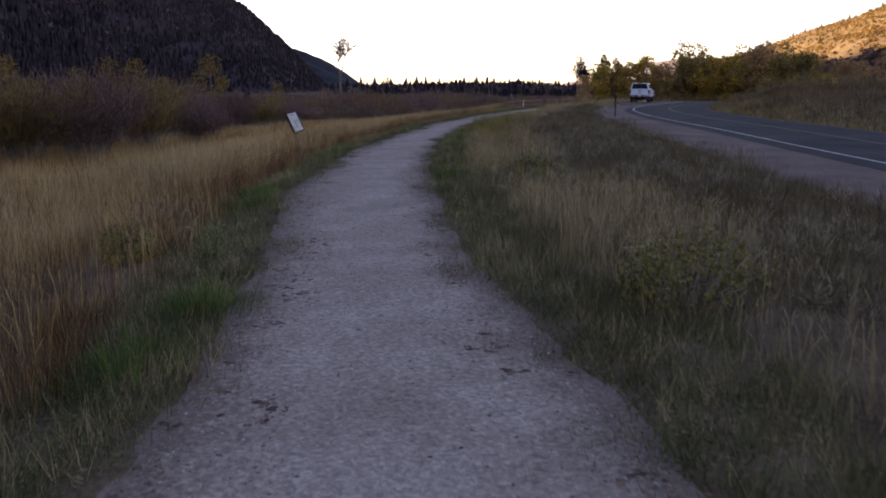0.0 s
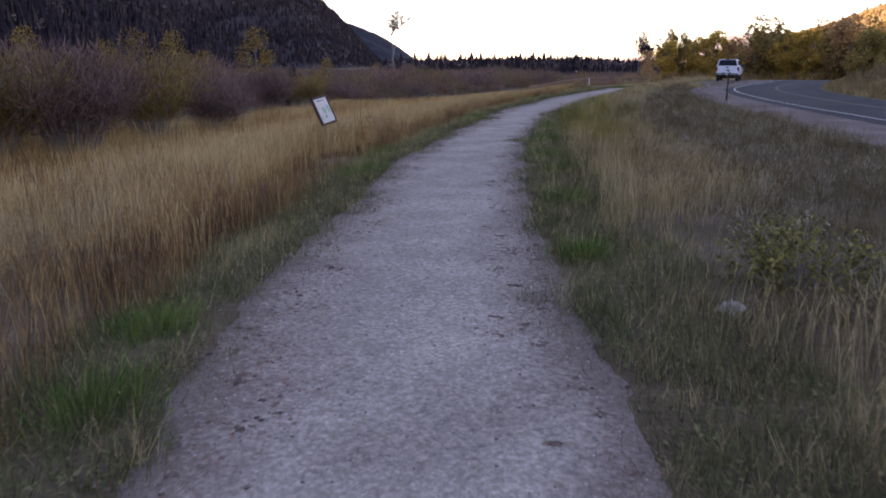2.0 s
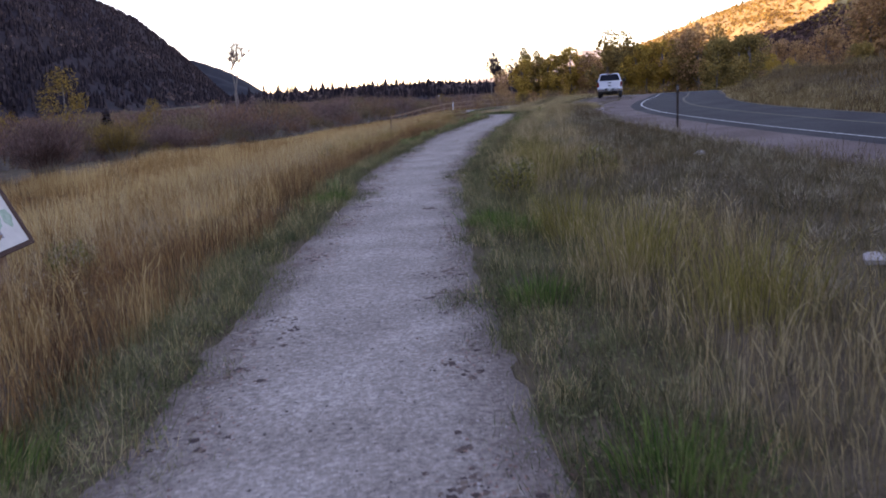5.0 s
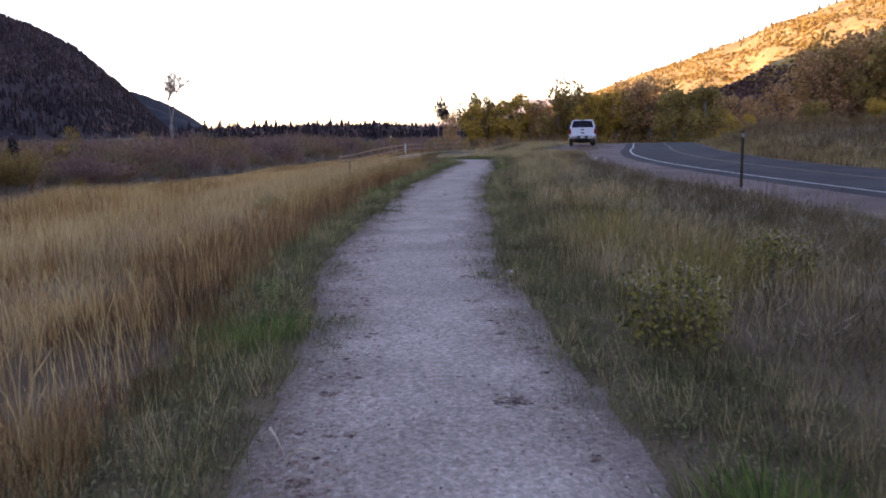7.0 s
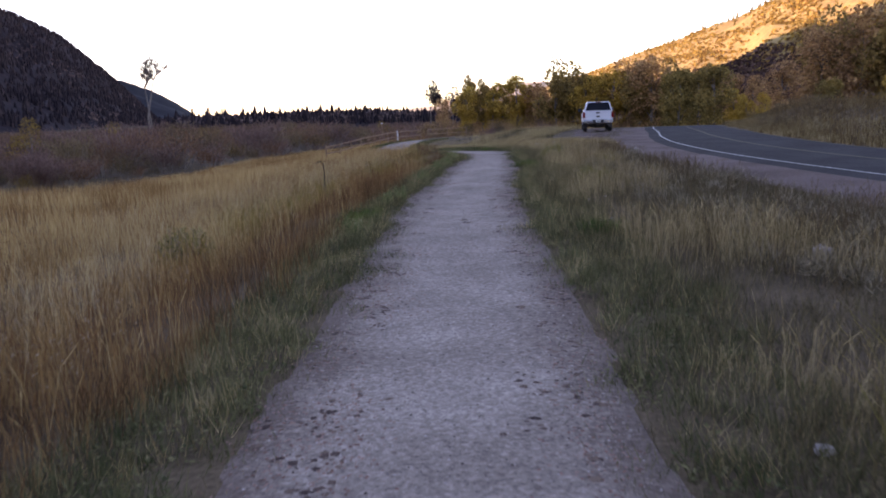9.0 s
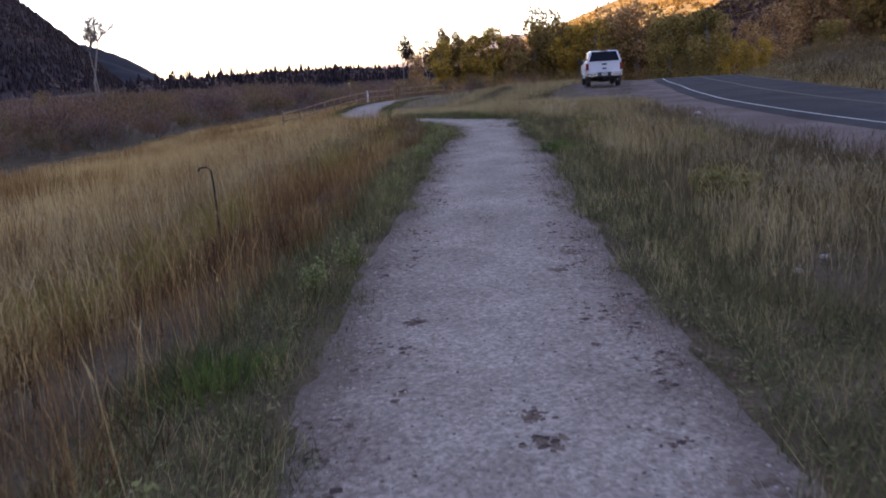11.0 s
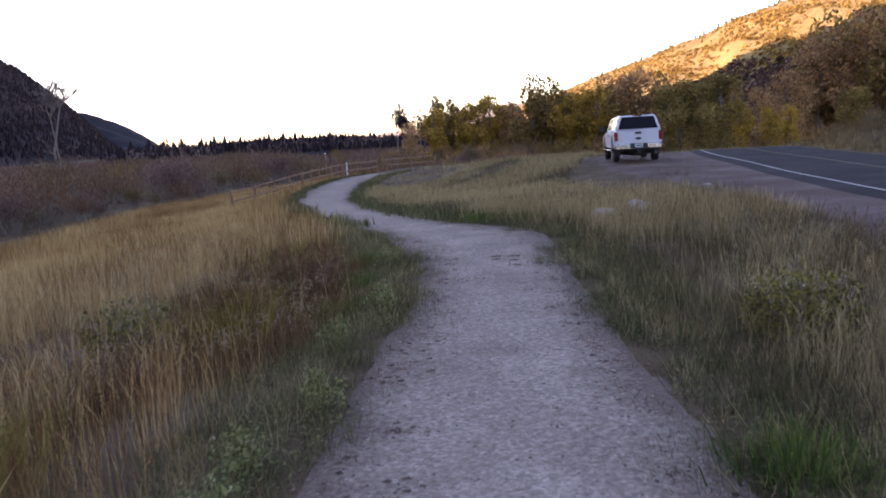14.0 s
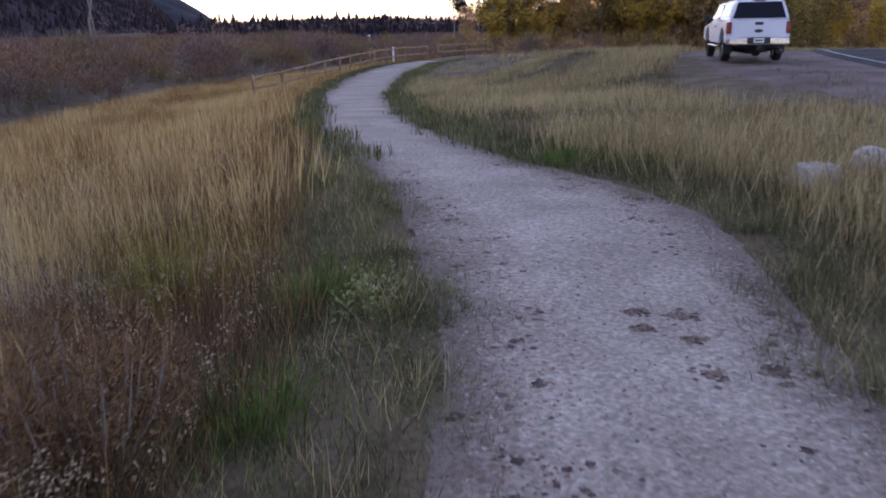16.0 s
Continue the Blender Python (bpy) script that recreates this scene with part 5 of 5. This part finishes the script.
k = rng.integers(8, len(ROAD_LINE) - 30, 520)
c = offset_line(ROAD_LINE, -2.9)[k] + rng.normal(size=(520, 2)) * [0.5, 1.2]
P = np.repeat(c, 34, 0) + rng.normal(size=(len(c) * 34, 2)) * 0.14
grass("shoulder_weeds", "thin dry weeds spreading over the gravel shoulder", P, size(len(P), 0.04, 0.2), size(len(P), 0.004, 0.008), M_OLIVE, 0.8, fine=False)
M_FARBANK = material("tawny bank grass", [(0.06, 0.0384, 0.0168), (0.138, 0.09, 0.0384), (0.24, 0.162, 0.072)], 0.15, fine=1.5, bump=0, island=0.5, through_light=0.25, rough=0.8)


def beyond(n, d0=5.3, d1=17.0):
    """Random places on the bank across the road."""
    k = rng.integers(6, len(ROAD_LINE) - 1, n)
    p = ROAD_LINE[k] + (ROAD_LINE[k + 1 - (k + 1 == len(ROAD_LINE))] - ROAD_LINE[k]) * rng.uniform(0, 1, (n, 1))
    t = np.gradient(ROAD_LINE, axis=0)[k]
    t /= np.linalg.norm(t, axis=1)[:, None]
    c = p + (d0 + (d1 - d0) * rng.uniform(0, 1, n) ** 1.4)[:, None] * np.c_[t[:, 1], -t[:, 0]]
    return c[road_offset(c[:, 0], c[:, 1]) > 5.15]


P = clumped(9000, 10, beyond, 0.3)
P = P[road_offset(P[:, 0], P[:, 1]) > 5.1]
grass("far_grass", "dry grass on the bank across the road", P, size(len(P), 0.15, 0.42), size(len(P), 0.015, 0.03), M_FARBANK, 0.5, fine=False)
P = clumped(3500, 9, lambda n: beyond(n, 5.2, 8.0), 0.2)
P = P[road_offset(P[:, 0], P[:, 1]) > 5.1]
grass("far_grass", "pale tan grass fringe beside the asphalt", P, size(len(P), 0.12, 0.36), size(len(P), 0.012, 0.022), M_STRAW, 0.5, fine=False)
c = beyond(170, 6.5, 22.0)
T = np.c_[c, ground_z(c[:, 0], c[:, 1]) + 0.2]
tagged(soup("sagebrush", twig_soup(T, rng.uniform(0.3, 0.8, len(c)), 120 * len(c), 0.35, 0.02, 63), 120 * len(c), 3, M_TAN), "grey-brown sagebrush on the bank across the road", "sagebrush", kind="stuff")


def tuft(x, y, r, n, lo, hi, mat, label, name="grass_tuft", w=0.008):
    P = np.array([x, y]) + rng.normal(size=(n, 2)) * r * 0.5
    base = np.c_[P, ground_z(P[:, 0], P[:, 1]) - 0.02]
    h = rng.uniform(lo, hi, n)
    d = np.clip((P - [x, y]) / max(r, 0.01), -0.8, 0.8)
    out = np.c_[d * (h * 0.6)[:, None] + rng.normal(size=(n, 2)) * 0.15 * h[:, None], np.zeros(n)]
    a = rng.uniform(0, 2 * math.pi, n)
    W = np.c_[np.cos(a), np.sin(a), 0 * a] * w / 2
    H = np.c_[0 * h, 0 * h, h]
    q = np.stack([base - W, base + W, base + 0.6 * H + 0.35 * out + 0.8 * W, base + H + out, base + 0.6 * H + 0.35 * out - 0.8 * W], 1)
    ob = soup(name, q, n, 5, mat)
    return tagged(ob, label, "grass", "grass tufts", "stuff")


LIME = "fresh bright green grass tuft beside the path"
for x, y, r in [(3.55, 22.7, 0.35), (3.65, 25.6, 0.3), (3.6, 20.9, 0.3), (3.9, 29.3, 0.3), (1.75, 32.7, 0.38), (1.35, 6.8, 0.3), (1.25, 5.6, 0.35), (0.5, 12.0, 0.3), (0.3, 13.2, 0.25), (3.3, 15.2, 0.2), (3.4, 18.0, 0.3), (0.45, 20.5, 0.3), (0.3, 23.5, 0.3), (4.1, 28.6, 0.3), (11.9, 67.2, 0.4), (12.7, 66.3, 0.4), (7.0, 43.0, 0.25), (4.1, 46.0, 0.3), (9.9, 55.3, 0.3), (8.2, 60.0, 0.35), (8.6, 61.5, 0.35), (8.9, 63.0, 0.35)]:
    tuft(x, y, r, 420, 0.08, 0.26, M_LIME, LIME)
for x, y, r in [(2.7, 48.5, 0.35), (3.3, 50.0, 0.35), (2.2, 46.5, 0.35), (3.9, 52.2, 0.35), (4.7, 26.2, 0.45), (4.9, 24.6, 0.45), (4.6, 28.0, 0.4), (8.0, 63.5, 0.4), (7.3, 59.6, 0.4), (5.9, 57.0, 0.4), (6.0, 36.0, 0.4), (5.6, 33.0, 0.4)]:
    tuft(x, y, r, 380, 0.4, 0.8, M_YELLOWGRASS, "tall yellow-green grass clump in the meadow", w=0.0045)

# rabbitbrush
M_BRUSH = material("rabbitbrush leaves", [(0.07, 0.07, 0.025), (0.15, 0.14, 0.04), (0.25, 0.21, 0.06)], 2, fine=12, bump=0, island=0.6, through_light=0.25)
M_BLOOM = material("faded brush blooms", [(0.2, 0.175, 0.09), (0.33, 0.29, 0.17), (0.44, 0.39, 0.27)], 4, fine=20, bump=0, island=0.5)


def rabbitbrush(x, y, r, h, seed, label="dark green rabbitbrush with faded pale yellow blooms"):
    g = np.random.default_rng(seed)
    t = tagged(new("rabbitbrush"), label, "shrub", "rabbitbrush")
    t.location = (x, y, float(ground_z(x, y)))
    bm = bmesh.new()
    tips = []
    for _ in range(46):
        a, o = g.uniform(0, 2 * math.pi), r * math.sqrt(g.uniform(0.02, 1))
        hh = h * (1 - 0.35 * (o / r) ** 2) * g.uniform(0.75, 1.05)
        tip = (o * math.cos(a), o * math.sin(a), hh)
        tube(bm, [(0.25 * tip[0], 0.25 * tip[1], -0.03), (0.75 * tip[0], 0.75 * tip[1], hh * 0.5), tip], [0.006, 0.005, 0.002], 3)
        tips.append(tip)
    part("branch_mass", bm, M_BARK, t)["kind"] = "stuff"
    T = np.array(tips)
    C = np.concatenate([T * [0.95, 0.95, f] for f in (0.2, 0.45, 0.65, 0.85)])
    soup("foliage", leaf_soup(C, np.full(len(C), 0.1 * h + 0.04), 1900, 0.022, 1.3, seed), 1900, 4, M_BRUSH, t)["kind"] = "stuff"
    soup("bloom_cover", leaf_soup(T, np.full(len(T), 0.05), 300, 0.011, 0.6, seed + 1), 300, 4, M_BLOOM, t)["kind"] = "stuff"


for k, (x, y, r, h) in enumerate([(5.05, 6.9, 0.55, 0.6), (4.75, 14.3, 0.55, 0.55), (4.75, 31.8, 0.4, 0.6), (11.4, 57.2, 0.4, 0.6), (6.6, 33.4, 0.35, 0.5), (9.6, 49.6, 0.4, 0.35), (11.6, 53.6, 0.5, 0.4), (-0.9, 7.4, 0.3, 0.5), (-0.2, 9.5, 0.3, 0.5), (-1.6, 30.5, 0.35, 0.55), (1.6, 44.6, 0.4, 0.6), (6.2, 61.0, 0.5, 0.6), (5.4, 58.0, 0.5, 0.55)]):
    rabbitbrush(x, y, r, h, 300 + k)

# pebbles and litter on the trail
M_PEBBLE = material("loose pebbles", [(0.075, 0.06, 0.05), (0.16, 0.135, 0.118), (0.31, 0.27, 0.24)], 3, fine=30, bump=0, island=0.9)
M_LITTER = material("dark dirt clods and leaves", [(0.049, 0.035, 0.0308), (0.098, 0.07, 0.056), (0.154, 0.112, 0.084)], 4, fine=40, bump=0, island=0.5)
M_RUST = material("reddish leaf litter", [(0.11, 0.06, 0.045), (0.19, 0.11, 0.085), (0.25, 0.16, 0.13)], 4, fine=40, bump=0, island=0.5)


def lumps(name, label, P, r, flat, mat, cat, lift=0.012):
    """Small rough stones: squat octahedra with uneven corners."""
    n = len(P)
    c = np.c_[P, ground_z(P[:, 0], P[:, 1]) + lift]
    ax = rng.uniform(0, 2 * math.pi, n)
    pts = [c + np.c_[np.cos(ax + k * math.pi / 2) * r * rng.uniform(0.6, 1.3, n), np.sin(ax + k * math.pi / 2) * r * rng.uniform(0.6, 1.3, n), rng.uniform(-0.1, 0.25, n) * r * flat] for k in range(4)]
    top = c + np.c_[0.2 * r, 0 * r, r * flat * rng.uniform(0.6, 1.2, n)]
    tris = [np.stack([pts[k], pts[(k + 1) % 4], top], 1) for k in range(4)]
    me = bpy.data.meshes.new(name)
    V = np.stack(pts + [top], 1).reshape(-1, 3).astype(np.float32)
    F = (np.arange(n) * 5)[:, None, None] + np.array([[0, 1, 4], [1, 2, 4], [2, 3, 4], [3, 0, 4]])[None]
    me.vertices.add(len(V))
    me.vertices.foreach_set("co", V.ravel())
    me.loops.add(n * 12)
    me.loops.foreach_set("vertex_index", F.ravel().astype(np.int32))
    me.polygons.add(n * 4)
    me.polygons.foreach_set("loop_start", np.arange(0, n * 12, 3, dtype=np.int32))
    me.update(calc_edges=True)
    me.materials.append(mat)
    return tagged(new(name, me), label, cat, kind="stuff")


def on_trail(n, y0, y1, power=1.0):
    y = rng.uniform(y0, y1, n)
    u = rng.uniform(0.02, 0.98, n)
    u[: n // 3] = np.where(rng.uniform(0, 1, n // 3) < 0.5, 0.03 + np.abs(rng.normal(0.0, 0.09, n // 3)), 0.97 - np.abs(rng.normal(0.0, 0.09, n // 3)))
    a, b = trail_left(y), trail_right(y)
    return np.c_[a + (b - a) * u, y], u


P, u = on_trail(28000, 1, 70)
lumps("pebbles", "loose pale pebbles over the gravel path", P, 0.004 + 0.010 * rng.uniform(0, 1, len(P)) ** 3, 0.7, M_PEBBLE, "pebbles")
margin = np.where(rng.uniform(0, 1, 620) < 0.5, rng.uniform(0.01, 0.24, 620), rng.uniform(0.76, 0.99, 620))
y = rng.uniform(1, 68, 620)
c = np.c_[trail_left(y) + (trail_right(y) - trail_left(y)) * margin, y]
P = np.repeat(c, 16, 0) + rng.normal(size=(len(c) * 16, 2)) * np.repeat(rng.uniform(0.1, 1.0, (len(c), 1)) ** 1.5 * 1.5, 16, 0) * [0.075, 0.075]
lumps("dirt_clods", "dark dirt clods and dead leaves along path margins", P, 0.006 + 0.028 * rng.uniform(0, 1, len(P)) ** 2, 0.25, M_LITTER, "litter")
c = c[rng.uniform(0, 1, len(c)) < 0.5] + rng.normal(size=(1, 2)) * 0.1
P = np.repeat(c, 60, 0) + rng.normal(size=(len(c) * 60, 2)) * [0.12, 0.25]
lumps("leaf_litter", "reddish brown leaf litter scattered on gravel", P, rng.uniform(0.005, 0.014, len(P)), 0.4, M_RUST, "litter")

M_WEEDLEAF = material("pale green weed leaves", [(0.08, 0.10, 0.04), (0.16, 0.18, 0.07), (0.26, 0.27, 0.12)], 2, fine=12, bump=0, island=0.6, through_light=0.3)


def weed(x, y, r, h, seed):
    g = np.random.default_rng(seed)
    t = tagged(new("flowering_weed"), "small pale green weed with faded whitish flowers", "weed", "verge weeds")
    t.location = (x, y, float(ground_z(x, y)))
    T = np.c_[g.normal(size=(16, 2)) * r * 0.6, h * g.uniform(0.6, 1.1, 16)]
    bm = bmesh.new()
    for p in T:
        tube(bm, [(p[0] * 0.2, p[1] * 0.2, -0.02), (p[0] * 0.7, p[1] * 0.7, p[2] * 0.6), tuple(p)], [0.004, 0.003, 0.0015], 3)
    part("stalk_mass", bm, M_WEEDLEAF, t)["kind"] = "stuff"
    C = np.concatenate([T * [0.8, 0.8, f] for f in (0.3, 0.55, 0.8)])
    soup("foliage", leaf_soup(C, np.full(len(C), 0.05), 420, 0.016, 1.2, seed), 420, 4, M_WEEDLEAF, t)["kind"] = "stuff"
    soup("bloom_cover", leaf_soup(T, np.full(16, 0.025), 60, 0.007, 0.6, seed), 60, 4, M_BLOOM, t)["kind"] = "stuff"


for k, (d, y) in enumerate([(0.35, 47.6), (0.2, 48.2), (0.3, 55.6), (0.45, 56.3), (0.2, 57.0), (0.5, 58.6), (0.3, 59.6), (0.35, 52.3), (0.5, 44.4), (0.4, 34.0), (0.5, 8.6), (0.6, 9.4), (0.4, 62.5)]):
    weed(float(trail_left(y)) - d, y, 0.16, 0.26, 700 + k)


# dry shrub, broken stalks and bare-earth scuffs
def dry_shrub(x, y, r, h, seed):
    g = np.random.default_rng(seed)
    t = tagged(new("dry_shrub"), "rounded dark brown withered shrub at the grass edge", "shrub")
    t.location = (x, y, float(ground_z(x, y)))
    bm, tips = bmesh.new(), []
    for _ in range(40):
        a, o, hh = g.uniform(0, 2 * math.pi), r * math.sqrt(g.uniform(0.02, 1)), h * g.uniform(0.6, 1.0)
        tip = (o * math.cos(a), o * math.sin(a), hh)
        tube(bm, [(tip[0] * 0.2, tip[1] * 0.2, -0.03), (tip[0] * 0.8, tip[1] * 0.8, hh * 0.55), tip], [0.007, 0.005, 0.002], 3)
        tips += [tip, (tip[0] * 0.9, tip[1] * 0.9, hh * 0.6), (tip[0] * 0.8, tip[1] * 0.8, hh * 0.3)]
    part("branch_mass", bm, M_BARK, t)["kind"] = "stuff"
    T = np.array(tips)
    soup("foliage", twig_soup(T, np.full(len(T), 0.13 * h), 5200, 0.09, 0.0035, seed, 0.7), 5200, 3, M_RUSTGRASS, t)["kind"] = "stuff"


dry_shrub(8.05, 61.3, 0.4, 0.62, 810)
dry_shrub(7.3, 60.2, 0.3, 0.5, 811)
M_STALK = material("bleached dead stalk", [(0.22, 0.18, 0.13), (0.42, 0.36, 0.28)], 8, fine=60, bump=0.2)


def broken_stalk(x, y, turn, length, rise):
    z = float(ground_z(x, y))
    a = radians(turn)
    t = tagged(new("broken_stalk"), "bleached broken plant stalk bent over beside path", "stalk", "broken stalks")
    t.location = (x, y, z)
    dx, dy = math.cos(a), math.sin(a)
    bend = (dx * length * 0.45, dy * length * 0.45, rise)
    part("stem", tube(bmesh.new(), [(0, 0, -0.02), (dx * length * 0.2, dy * length * 0.2, rise * 0.6), bend], [0.009, 0.008, 0.007], 6), M_STALK, t)
    part("bent_tip", tube(bmesh.new(), [bend, (dx * length * 0.7, dy * length * 0.7, rise * 0.75), (dx * length, dy * length, rise * 0.15)], [0.0072, 0.006, 0.002], 6), M_STALK, t)


for x, y, turn, length, rise in [(0.52, 10.25, 20, 0.32, 0.16), (0.7, 10.4, -35, 0.25, 0.12), (0.15, 10.7, 170, 0.5, 0.14), (-0.1, 11.0, 10, 0.4, 0.22), (-0.4, 11.7, 40, 0.35, 0.3), (-1.7, 14.4, 30, 0.4, 0.42), (1.9, 30.6, -60, 0.4, 0.15), (2.0, 30.3, 10, 0.35, 0.1)]:
    broken_stalk(x, y, turn, length * 0.6, rise * 0.8)


def scuff(x, y, r, seed):
    """A trodden clump of dead turf lying on the gravel."""
    g = np.random.default_rng(seed)
    P = np.array([x, y]) + g.normal(size=(60, 2)) * r * [0.32, 0.3]
    lumps("turf_scrap", "dark trodden scrap of turf and dirt on gravel", P, g.uniform(0.008, 0.026, 60), 0.3, M_LITTER, "turf")


for k, (x, y, r) in enumerate([(10.61, 62.13, 0.1), (10.8, 62.02, 0.14), (10.63, 61.33, 0.13), (10.72, 61.7, 0.08), (10.55, 61.9, 0.08), (10.9, 61.3, 0.1), (3.3, 30.9, 0.16), (2.09, 30.09, 0.07), (7.0, 47.79, 0.16), (6.7, 47.3, 0.1), (5.37, 46.48, 0.1), (5.58, 44.61, 0.14), (5.6, 44.9, 0.1)] ):
    scuff(x, y, r, 900 + k)
